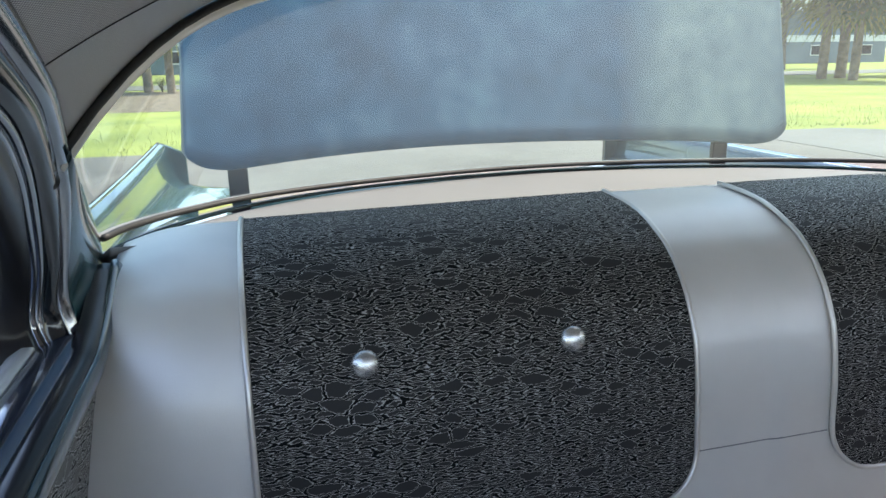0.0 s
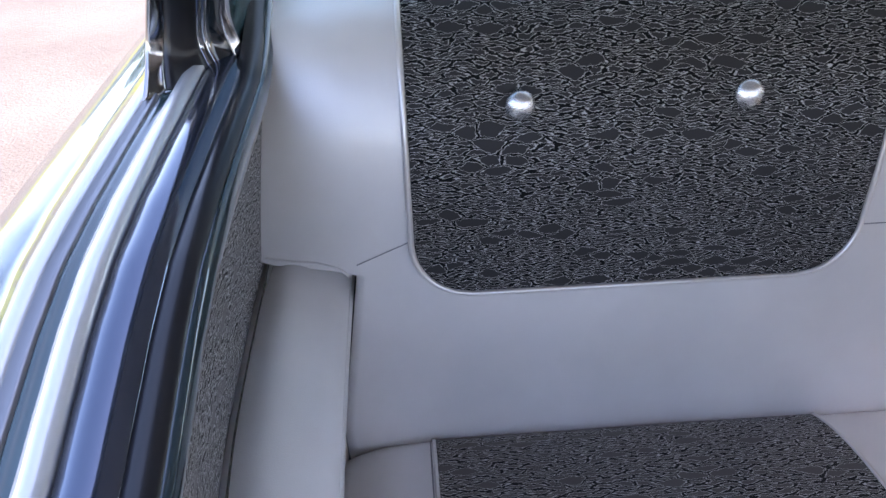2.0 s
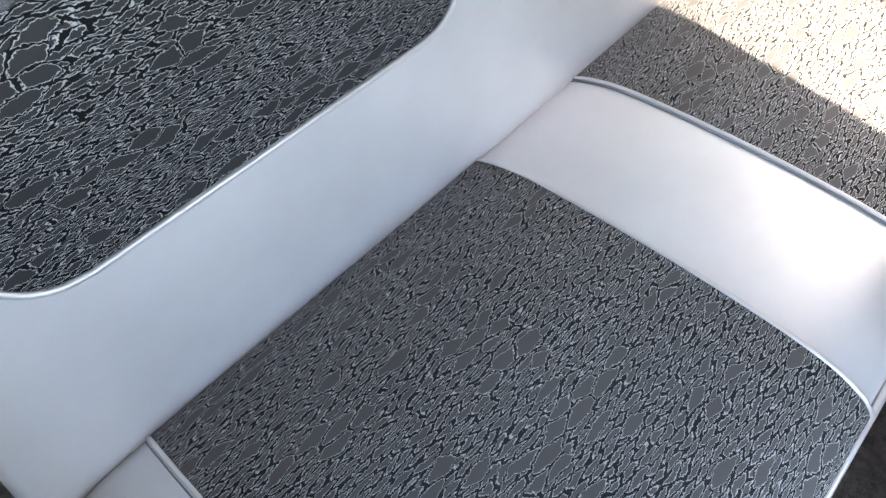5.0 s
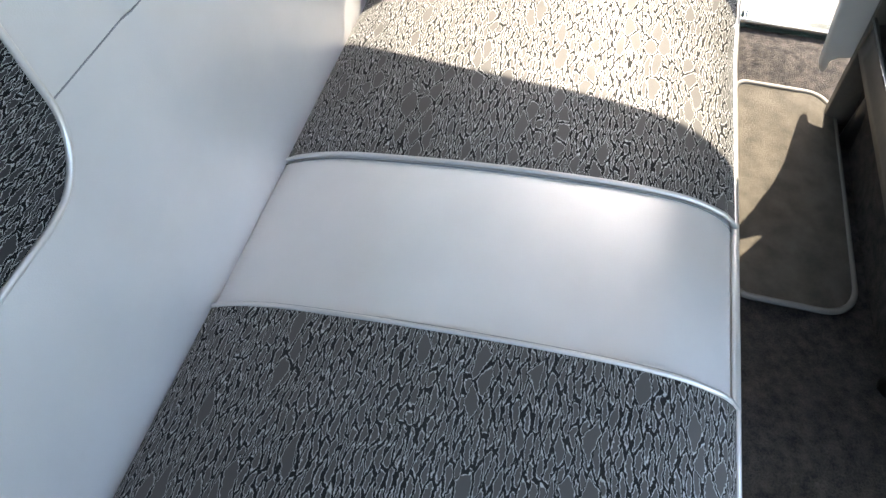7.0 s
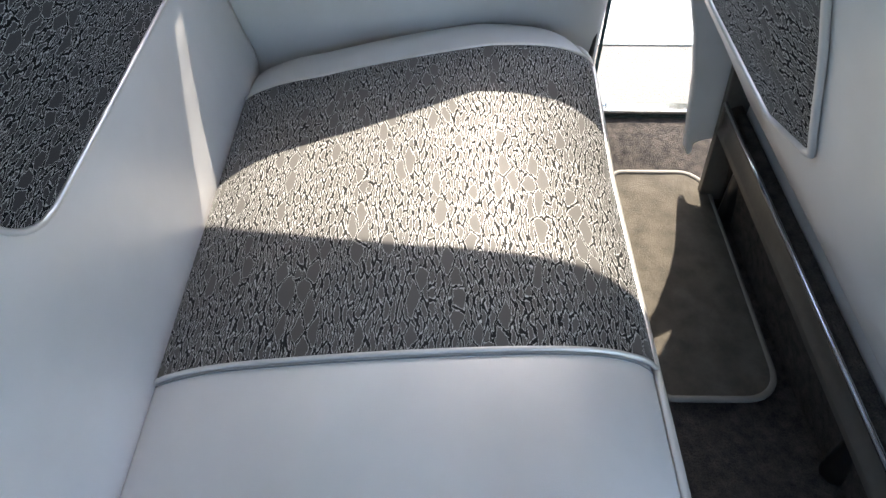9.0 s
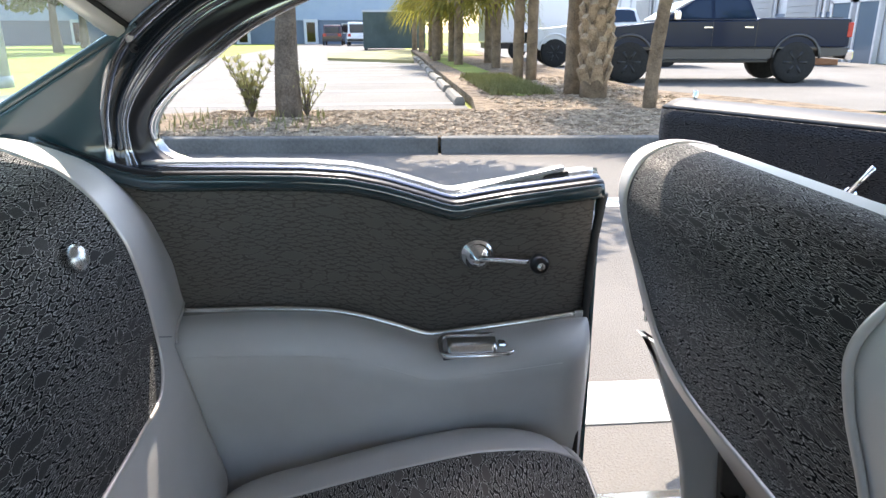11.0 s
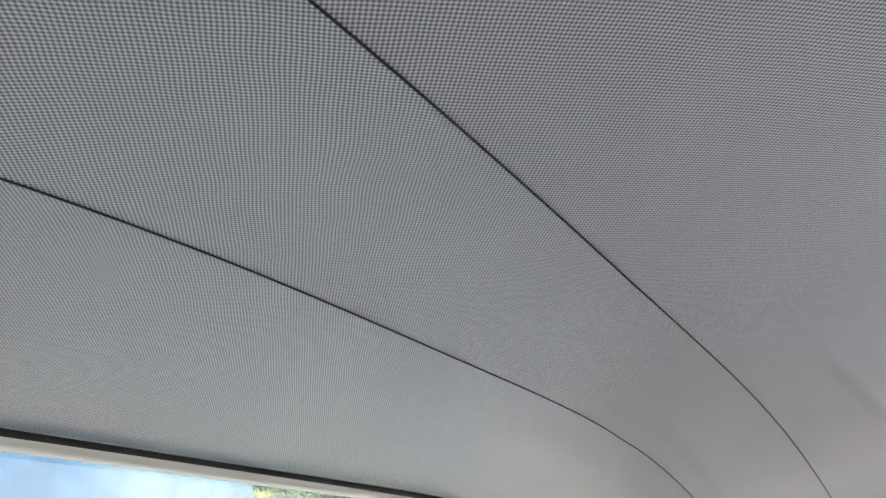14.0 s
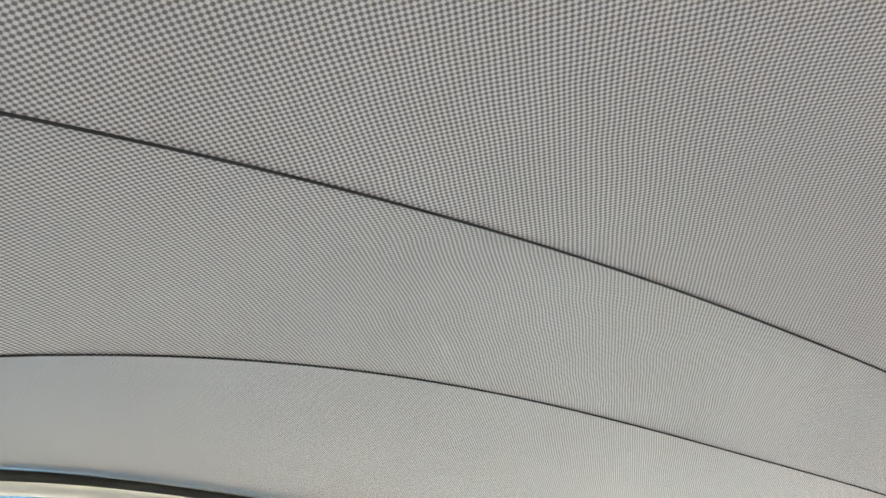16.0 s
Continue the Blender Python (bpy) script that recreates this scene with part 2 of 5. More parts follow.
RAILPAINT = mat("black_teal_rail_paint", (.005, .009, .013), .09, 0.0, Coat_Weight=.6, Coat_Roughness=.03)
RAILTOP = grained("black_door_rail", (.008, .010, .014), (.016, .019, .024), 12, .5, 200, .1, .0004)
SATIN_TEAL = mat("teal_lip", (.016, .036, .044), .10, 0.0, Coat_Weight=1.0, Coat_Roughness=.03)
LEDGE = mat("pearl_blue_ledge", (.10, .12, .165), .12, .85, Coat_Weight=.4)
FRAMECREAM = mat("pale_frame_paint", (.74, .71, .64), .32, .25)
BELTFLAT = mat("brushed_belt_metal", (.64, .635, .62), .26, .5)
DRIP = mat("drip_metal", (.42, .41, .40), .14, 1.0)
CHANNEL = mat("channel_metal", (.27, .27, .275), .32, .85)
BEAD = mat("dull_bead", (.38, .39, .41), .14, 1.0)
BUTTON = grained("button_metal", (.66, .66, .67), (.80, .80, .80), 60, .26, 700, .5, .0006, .9)
RUBBER = grained("rubber", (.008, .008, .008), (.02, .02, .02), 40, .6)
BLACKMETAL = mat("black_enamel", (.012, .012, .014), .28)
CARPET = grained("carpet", (.014, .012, .011), (.10, .08, .068), 60, .95, 420, 1.0, .010)
MATCARPET = grained("mat_carpet", (.06, .050, .038), (.125, .105, .08), 30, .95, 1100, .8, .003)
TAUPE = grained("taupe_enamel", (.085, .076, .066), (.12, .108, .094), 8, .4, 90, .1, .0005)
BINDING = mat("mat_binding", (.20, .18, .155), .7)
THREAD = mat("dark_thread", (.24, .24, .245), .7)
GLASS = pane_glass("window_glass", (.70, .86, .82), .05)
DARKGLASS = pane_glass("tinted_glass", (.10, .12, .15))
ASPHALT = grained("asphalt", (.135, .12, .105), (.215, .195, .172), .6, .9, 130, .8, .01)
OLDASPH = grained("brownish_asphalt", (.115, .099, .085), (.20, .174, .150), 1.1, .92, 90, .9, .012)
PALEASPH = grained("worn_asphalt", (.125, .118, .108), (.195, .184, .168), .35, .9, 160, .5, .008)
LINEP = grained("line_paint", (.52, .51, .48), (.78, .77, .74), 3, .7, 60)
KERBSTONE = grained("kerb_concrete", (.085, .082, .077), (.155, .15, .14), 1.5, .9, 40, .5, .006)
CONCRETE = grained("concrete", (.15, .135, .115), (.27, .245, .21), 1.5, .9, 40, .5, .006)
GRASS = grained("lawn", (.15, .19, .03), (.34, .36, .07), .5, .95, 30, .6, .02)
DRYGRASS = grained("dry_turf", (.20, .19, .08), (.34, .31, .16), .6, .95, 30, .6, .02)
MULCH = grained("mulch_bed", (.09, .06, .037), (.36, .27, .18), 5, .95, 70, 1.0, .03)
CHIP = grained("bark_chip", (.10, .065, .04), (.58, .46, .33), 9, .9, 60, .2)
BARK = grained("bark", (.075, .058, .045), (.20, .16, .125), 5, .95, 40, 1.0, .02)
PALMBOOT = grained("palm_leaf_stubs", (.15, .105, .065), (.44, .33, .22), 9, .9, 50, .8, .01)
PALMBARK = grained("palm_bark", (.11, .078, .05), (.30, .215, .14), 6, .95, 45, 1.0, .02)
def leafy(name, dark, light, scale):
    """Foliage: half of the light passes through the blade."""
    m = grained(name, dark, light, scale, .6)
    n = m.node_tree.nodes
    b = n["Principled BSDF"]
    tl, mx = n.new("ShaderNodeBsdfTranslucent"), n.new("ShaderNodeMixShader")
    ln(m, b.inputs["Base Color"].links[0].from_socket, tl.inputs[0])
    mx.inputs[0].default_value = .5
    ln(m, b.outputs[0], mx.inputs[1])
    ln(m, tl.outputs[0], mx.inputs[2])
    ln(m, mx.outputs[0], n["Material Output"].inputs[0])
    return m


FROND = leafy("palm_leaf", (.05, .065, .014), (.40, .34, .05), 5)
GRASSBLADE = leafy("grass_blades", (.16, .17, .06), (.40, .38, .19), 9)
LEAF = leafy("tree_leaf", (.05, .09, .02), (.14, .19, .05), 2)
WALLP = grained("metal_wall", (.50, .51, .52), (.62, .63, .64), .4, .55, 12, .1)
WALLD = grained("blue_grey_wall", (.10, .135, .18), (.15, .185, .235), .4, .7, 12, .1)
WALLB = grained("pale_blue_wall", (.27, .34, .44), (.34, .41, .50), .4, .7, 12, .1)
ROOFM = grained("metal_roof", (.42, .43, .45), (.55, .56, .58), .5, .4, 15, .1)
BLUEPAINT = mat("navy_truck_paint", (.009, .018, .042), .12, 0.0, Specular_IOR_Level=.25)
GREYPAINT = mat("grey_truck_paint", (.055, .055, .057), .35, .3, Coat_Weight=.4)
WHITEP = mat("white_paint", (.72, .73, .74), .3, 0.0, Coat_Weight=.8)
MAROON = mat("maroon_paint", (.06, .018, .022), .3, 0.0, Coat_Weight=.8)
GREENP = grained("green_container", (.045, .07, .065), (.075, .105, .10), 1.2, .6, 30)
ENTRYGLASS = mat("entrance_glass", (.12, .16, .20), .06)
DOORSLAT = grained("roller_door_paint", (.24, .25, .265), (.32, .33, .345), .6, .5, 20, .1)
TYRE = grained("tyre_rubber", (.010, .010, .010), (.028, .027, .026), 20, .85)
REDLENS = mat("red_lens", (.45, .02, .015), .2)
GREYPOLE = grained("pole_paint", (.24, .28, .31), (.34, .38, .41), 3, .6, 30)
ORANGE = grained("orange_brown_crate", (.26, .11, .05), (.40, .19, .09), 4, .8, 40)


# ---- geometry helpers ----
BASES = {}


def thing(name, label, category, group="", kind="", base=(0, 0, 0)):
    ob = new(name)
    ob.location = base
    ob.empty_display_size = .1
    BASES[ob] = Vector(base)
    return tagged(ob, label, category, group, kind)


def from_data(name, verts, faces, material, parent=None, label="", uvs=None, smooth=True):
    me = bpy.data.meshes.new(name)
    me.from_pydata([tuple(v) for v in verts], [], faces)
    if uvs is not None:
        layer = me.uv_layers.new(name="UVMap")
        idx = np.empty(len(me.loops), dtype=np.int32)
        me.loops.foreach_get("vertex_index", idx)
        layer.data.foreach_set("uv", np.asarray(uvs, dtype=np.float32)[idx].ravel())
    me.materials.append(material)
    if smooth:
        me.polygons.foreach_set("use_smooth", [True] * len(me.polygons))
    me.update()
    ob = new(name, me)
    if parent is not None:
        ob.parent = parent
        if parent in BASES:
            ob.matrix_parent_inverse = Matrix.Translation(-BASES[parent])
    if label:
        ob["label"] = label
    return ob


def part(name, bm, material, parent=None, label="", smooth=False):
    """Links a bmesh as one mesh object under a thing or a part."""
    me = bpy.data.meshes.new(name)
    bm.to_mesh(me)
    bm.free()
    me.materials.append(material)
    if smooth:
        me.polygons.foreach_set("use_smooth", [True] * len(me.polygons))
    ob = new(name, me)
    if parent is not None:
        ob.parent = parent
        if parent in BASES:
            ob.matrix_parent_inverse = Matrix.Translation(-BASES[parent])
    if label:
        ob["label"] = label
    return ob


def spline(pts, n):
    """n + 1 points of a smooth curve through pts (Catmull-Rom, even in index)."""
    p = np.array(pts, float)
    q = np.vstack([2 * p[0] - p[1], p, 2 * p[-1] - p[-2]])
    out = []
    for k in range(n + 1):
        s = k / n * (len(p) - 1)
        i = min(int(s), len(p) - 2)
        t = s - i
        a, b, c, d = q[i], q[i + 1], q[i + 2], q[i + 3]
        out.append(.5 * (2 * b + (c - a) * t + (2 * a - 5 * b + 4 * c - d) * t * t + (3 * b - a - 3 * c + d) * t ** 3))
    return np.array(out)


def surf(name, fn, us, vs, material, parent=None, label="", thick=0.0, uv=None, flip=False):
    """A skin through fn(u, v), with a real thickness behind it; uv in metres."""
    nu, nv = len(us), len(vs)
    P = np.array([[fn(u, v) for u in us] for v in vs], float)
    UV = np.array([[(uv(u, v) if uv else (u, v)) for u in us] for v in vs], float)
    faces = []
    for j in range(nv - 1):
        for i in range(nu - 1):
            a = j * nu + i
            f = (a, a + 1, a + nu + 1, a + nu)
            faces.append(f[::-1] if flip else f)
    verts, uvs = P.reshape(-1, 3), UV.reshape(-1, 2)
    if thick:
        du = np.gradient(P, axis=1)
        dv = np.gradient(P, axis=0)
        nrm = np.cross(du, dv)
        nrm /= np.maximum(np.linalg.norm(nrm, axis=2, keepdims=True), 1e-9)
        back = (P - nrm * thick * (-1 if flip else 1)).reshape(-1, 3)
        n0 = nu * nv
        faces += [tuple(n0 + k for k in f[::-1]) for f in list(faces)]
        rim = [i for i in range(nu)] + [j * nu + nu - 1 for j in range(1, nv)] + [(nv - 1) * nu + i for i in range(nu - 2, -1, -1)] + [j * nu for j in range(nv - 2, 0, -1)]
        for a, b in zip(rim, rim[1:] + rim[:1]):
            f = (b, a, a + n0, b + n0)
            faces.append(f[::-1] if flip else f)
        verts, uvs = np.vstack([verts, back]), np.vstack([uvs, uvs])
    return from_data(name, verts, faces, material, parent, label, uvs)


def tube(name, pts, r, material, parent=None, label="", n=8, closed=False, squash=1.0):
    """A round bar along pts; r may be a list."""
    p = [Vector(q) for q in pts]
    m = len(p)
    rad = list(r) if isinstance(r, (list, tuple, np.ndarray)) else [r] * m
    verts, faces = [], []
    t0 = (p[1] - p[0]).normalized()
    up = Vector((0, 0, 1)) if abs(t0.z) < .9 else Vector((1, 0, 0))
    side = t0.cross(up).normalized()
    for k in range(m):
        if closed:
            t = (p[(k + 1) % m] - p[k - 1]).normalized()
        else:
            t = (p[min(k + 1, m - 1)] - p[max(k - 1, 0)]).normalized()
        side = (side - t * side.dot(t)).normalized()
        nn = t.cross(side)
        for i in range(n):
            a = 2 * math.pi * i / n
            verts.append(p[k] + (side * math.cos(a) + nn * math.sin(a) * squash) * rad[k])
    for k in range(m if closed else m - 1):
        for i in range(n):
            a, b = k * n + i, k * n + (i + 1) % n
            c, d = ((k + 1) % m) * n + (i + 1) % n, ((k + 1) % m) * n + i
            faces.append((a, b, c, d))
    if not closed:
        faces.append(tuple(range(n))[::-1])
        faces.append(tuple((m - 1) * n + i for i in range(n)))
    return from_data(name, verts, faces, material, parent, label)


def box_bm(lo, hi, bevel=0.0, seg=2):
    bm = bmesh.new()
    bmesh.ops.create_cube(bm, size=1)
    for v in bm.verts:
        v.co = Vector([(l + h) / 2 + c * (h - l) for l, h, c in zip(lo, hi, v.co)])
    if bevel:
        bmesh.ops.bevel(bm, geom=bm.edges[:], offset=bevel, segments=seg, affect='EDGES', profile=.5)
    return bm


def box(name, lo, hi, material, parent=None, label="", bevel=0.0, seg=2):
    return part(name, box_bm(lo, hi, bevel, seg), material, parent, label)


def prism(name, outline, axis, a, b, material, parent=None, label="", bevel=0.0):
    """An outline in the two other axes, pulled from a to b along one axis."""
    bm = bmesh.new()
    k = 'xyz'.index(axis)

    def at(p, d):
        c = list(p)
        c.insert(k, d)
        return c
    f = bm.faces.new([bm.verts.new(at(p, a)) for p in outline])
    e = bmesh.ops.extrude_face_region(bm, geom=[f])
    d = [0, 0, 0]
    d[k] = b - a
    bmesh.ops.translate(bm, verts=[v for v in e['geom'] if isinstance(v, bmesh.types.BMVert)], vec=d)
    bmesh.ops.recalc_face_normals(bm, faces=bm.faces)
    if bevel:
        bmesh.ops.bevel(bm, geom=bm.edges[:], offset=bevel, segments=2, affect='EDGES', profile=.5)
    return part(name, bm, material, parent, label)


def disc(name, centre, normal, profile, material, parent=None, label="", n=24):
    """A turned part: profile of (radius, height) rows round the normal at centre."""
    q = Vector(normal).to_track_quat('Z', 'Y').to_matrix()
    c = Vector(centre)
    verts, faces = [], []
    for r, h in profile:
        for i in range(n):
            a = 2 * math.pi * i / n
            verts.append(c + q @ Vector((r * math.cos(a), r * math.sin(a), h)))
    for k in range(len(profile) - 1):
        for i in range(n):
            faces.append((k * n + i, k * n + (i + 1) % n, (k + 1) * n + (i + 1) % n, (k + 1) * n + i))
    faces.append(tuple(range(n))[::-1])
    faces.append(tuple((len(profile) - 1) * n + i for i in range(n)))
    return from_data(name, verts, faces, material, parent, label)


def lin(a, b, n):
    return list(np.linspace(a, b, n))


# ---- car: rear seat ----
BACK = spline([(-.03, .42), (-.008, .50), (.0, .535), (.001, .56), (-.014, .62), (-.034, .71), (-.052, .80), (-.062, .88), (-.072, .93), (-.088, .975), (-.120, 1.018), (-.165, 1.041), (-.21, 1.050), (-.275, 1.054)], 96)
BLEN = np.concatenate([[0], np.cumsum(np.linalg.norm(np.diff(BACK, axis=0), axis=1))])


def back_s(z):
    """Length along the seat back's section at a height on its front."""
    return float(np.interp(z, BACK[:, 1], BLEN))


BUTTONS = [(.463, .947), (.244, .947), (-.252, .947), (-.474, .947)]


def back_pt(x, s, lift=0.0):
    y, z = np.interp(s, BLEN, BACK[:, 0]), np.interp(s, BLEN, BACK[:, 1])
    dy, dz = (np.interp(s + .004, BLEN, BACK[:, 0]) - np.interp(s - .004, BLEN, BACK[:, 0]), np.interp(s + .004, BLEN, BACK[:, 1]) - np.interp(s - .004, BLEN, BACK[:, 1]))
    k = math.hypot(dy, dz) or 1
    ny, nz = dz / k, -dy / k
    sink = 0.0
    for bx, bz in BUTTONS:
        d2 = (x - bx) ** 2 + (s - back_s(bz)) ** 2
        sink += .006 * math.exp(-d2 / .0009) + .003 * math.exp(-d2 / .006)
    # the cover rolls away at its outer edge
    e = max(0.0, (abs(x) - .625) / .075)
    sink += (.004 + .010 * min(1, max(0, (z - .86) / .12))) * e * e
    sink -= .006 * math.cos(min(abs(x) / .7, 1) * math.pi / 2)
    # the padding stands out most at the height of the buttons
    lift += .020 * float(np.interp(z, (.50, .62, .70, .93, .99, 1.03), (.5, .75, 1, 1, .5, 0))) + (.004 if x < 0 else 0) * max(0, 1 - abs(z - .86) / .18)
    lift -= sink
    return (x, y + ny * lift, z + nz * lift)


def half_width(s):
    """Seat back's half width: narrow beside the arm rests, wide above them."""
    z = float(np.interp(s, BLEN, BACK[:, 1]))
    t = min(max((z - .779) / .018, 0), 1)
    low = min(.665, .665 - (z - .58) * .16)
    w = low + (.734 - low) * t * t * (3 - 2 * t)
    if z > .83:
        w -= (z - .83) * .13
    w += .012 * math.exp(-((z - .808) / .022) ** 2) * t
    return w


box("bulkhead_panel", (-.735, -.15, .30), (.735, -.118, .74), BLACKMETAL, thing("seat_bulkhead", "dark panel behind the rear bench backrest", "panel", base=(0, -.13, .3)), "black painted panel", .002)
seat_back = thing("rear_bench", "silver vinyl rear bench backrest with two black brocade inserts", "car seat", base=(0, -.1, .5))
surf("cover", lambda u, v: back_pt(u * half_width(v), v), lin(-1, 1, 121), lin(0, BLEN[-1], 110), SILVER, seat_back, thick=.06, flip=True)


def insert_rows(x0, x1, s0, s1, r, n=90, top_r=.0):
    """Rows of an insert with rounded lower corners, in x and section length."""
    rows = []
    for k in range(n + 1):
        s = s0 + (s1 - s0) * (k / n) ** 1.3
        c = 0.0
        if s - s0 < r:
            c = r - math.sqrt(max(0, r * r - (r - (s - s0)) ** 2))
        rows.append((s, x0 + c, x1 - c))
    return rows


S0, S1 = back_s(.751), BLEN[-1] - .005
for side in (1, -1):
    xa, xb = (.102, .574) if side > 0 else (-.578, -.077)
    rows = insert_rows(xa, xb, S0, S1, .062)
    us = lin(0, 1, 61)
    verts, uvs, faces = [], [], []
    for s, l, r in rows:
        for u in us:
            x = l + (r - l) * u
            verts.append(back_pt(x, s, .0035))
            uvs.append((x, s))
    nu = len(us)
    for j in range(len(rows) - 1):
        for i in range(nu - 1):
            a = j * nu + i
            faces.append((a, a + nu, a + nu + 1, a + 1))
    from_data("insert", verts, faces, BROCADE, seat_back, "black brocade insert with silver thread cells", uvs)
    loop = [back_pt(l, s, .004) for s, l, r in rows[::-2]] + [back_pt(l + (r - l) * t, s, .004) for s, l, r in rows[:1] for t in lin(.02, .98, 30)] + [back_pt(r, s, .004) for s, l, r in rows[::2]]
    tube("piping", loop, .0030, PIPE, seat_back, "silver piping")
for bx, bz in BUTTONS:
    c = Vector(back_pt(bx, back_s(bz), .0))
    disc("button", c + Vector((0, .004, .001)), (0, 1, .2), [(.008, 0), (.0138, .003), (.0148, .006), (.0135, .0105), (.0095, .0142), (.0045, .016), (.0008, .0165)], BUTTON, seat_back, "round ribbed silver button")
for sx in (1, -1):
    tube("wing_piping", [back_pt(sx * x, back_s(z), .001) for x, z in spline([(.640, .776), (.650, .786), (.672, .794), (.70, .797), (.726, .801)], 14)], .0016, SILVER, seat_back, n=6)
for x0, z0, x1, z1 in ((.577, .814, .632, .790), (-.074, .806, .099, .806), (-.632, .790, -.581, .814)):
    tube("seam", [back_pt(x0 + (x1 - x0) * t, back_s(z0 + (z1 - z0) * t), -.0001) for t in lin(0, 1, 16)], .0008, THREAD, seat_back, n=6)

CUSH = spline([(.020, .43), (.008, .50), (.008, .535), (.023, .559), (.08, .583), (.16, .598), (.26, .611), (.36, .619), (.43, .619), (.468, .611), (.49, .597), (.499, .583), (.497, .55), (.485, .47), (.470, .385), (.462, .345)], 90)
CLEN = np.concatenate([[0], np.cumsum(np.linalg.norm(np.diff(CUSH, axis=0), axis=1))])


SEDGE = float(np.interp(.587, CUSH[::-1, 1][:40], CLEN[::-1][:40]))


def cush_pt(x, s, lift=0.0):
    y, z = np.interp(s, CLEN, CUSH[:, 0]), np.interp(s, CLEN, CUSH[:, 1])
    e = max(0.0, (abs(x) - .56) / .115)
    z -= .030 * e ** 3
    z += .026 * min(1, max(0, (y - .12) / .24)) * min(1, max(0, (abs(x) - .36) / .18))
    if y > .30:
        y -= .035 * e ** 2.2 * (y - .30) / .2
        z -= .015 * e ** 2 * (y - .30) / .2
    z += .008 * math.sin(math.pi * min(max((abs(x) - .1) / .46, 0), 1)) * math.sin(math.pi * min(max(y / .47, 0), 1))
    return (x, y + (lift if y > .48 else 0), z + lift)


cushion = thing("rear_seat_cushion", "silver vinyl rear bench cushion with black brocade panels", "car seat", base=(0, .25, .35))
surf("cover", lambda u, v: cush_pt(u * .669, v), lin(-1, 1, 121), lin(0, CLEN[-1], 90), SILVER, cushion, thick=.05)
for side in (1, -1):
    xa, xb = (.098, .562) if side > 0 else (-.562, -.098)
    surf("insert", lambda u, v: cush_pt(u, v, .0035), lin(xa, xb, 60), lin(.02, SEDGE, 60), BROCADE_LIT, cushion, "brocade seat panel with silver thread and rubbed streaks, lighter lit copy")
    for xs in (xa, xb):
        tube("piping", [cush_pt(xs, s, .0035) for s in lin(.02, SEDGE, 50)], .0025, PIPE, cushion, "silver piping")
        out = .0042 if xs in (min(xa, xb, key=abs), ) and side < 0 or xs == xb and side > 0 else -.0042
        tube("crease", [cush_pt(xs + out, s, .0003) for s in lin(.02, SEDGE, 50)], .0008, THREAD, cushion, "dark sewn crease", n=5)
tube("edge_piping", [cush_pt(x, SEDGE + .002, .003) for x in lin(-.66, .66, 70)], .0042, PIPE, cushion, "silver front piping")


# ---- car: side panels, arm rests, sills ----
STRIP = [(-.16, .789), (-.02, .788), (.10, .787), (.18, .780), (.25, .760), (.30, .742), (.325, .741), (.42, .751), (.53, .764), (.56, .766)]
SILL = [(-.35, .996), (-.06, .994), (.06, .993), (.14, .991), (.20, .986), (.25, .975), (.30, .9595), (.325, .951), (.338, .9475), (.347, .9465), (.356, .9475), (.37, .950), (.42, .958), (.54, .972), (.56, .973)]
STRIPS = spline(STRIP, 80)
SILLS = np.array([(y, z - .008) for y, z in SILL])



def strip_z(y):
    return float(np.interp(y, STRIPS[:, 0], STRIPS[:, 1]))


def sill_z(y):
    return float(np.interp(y, SILLS[:, 0], SILLS[:, 1]))


YF = .538


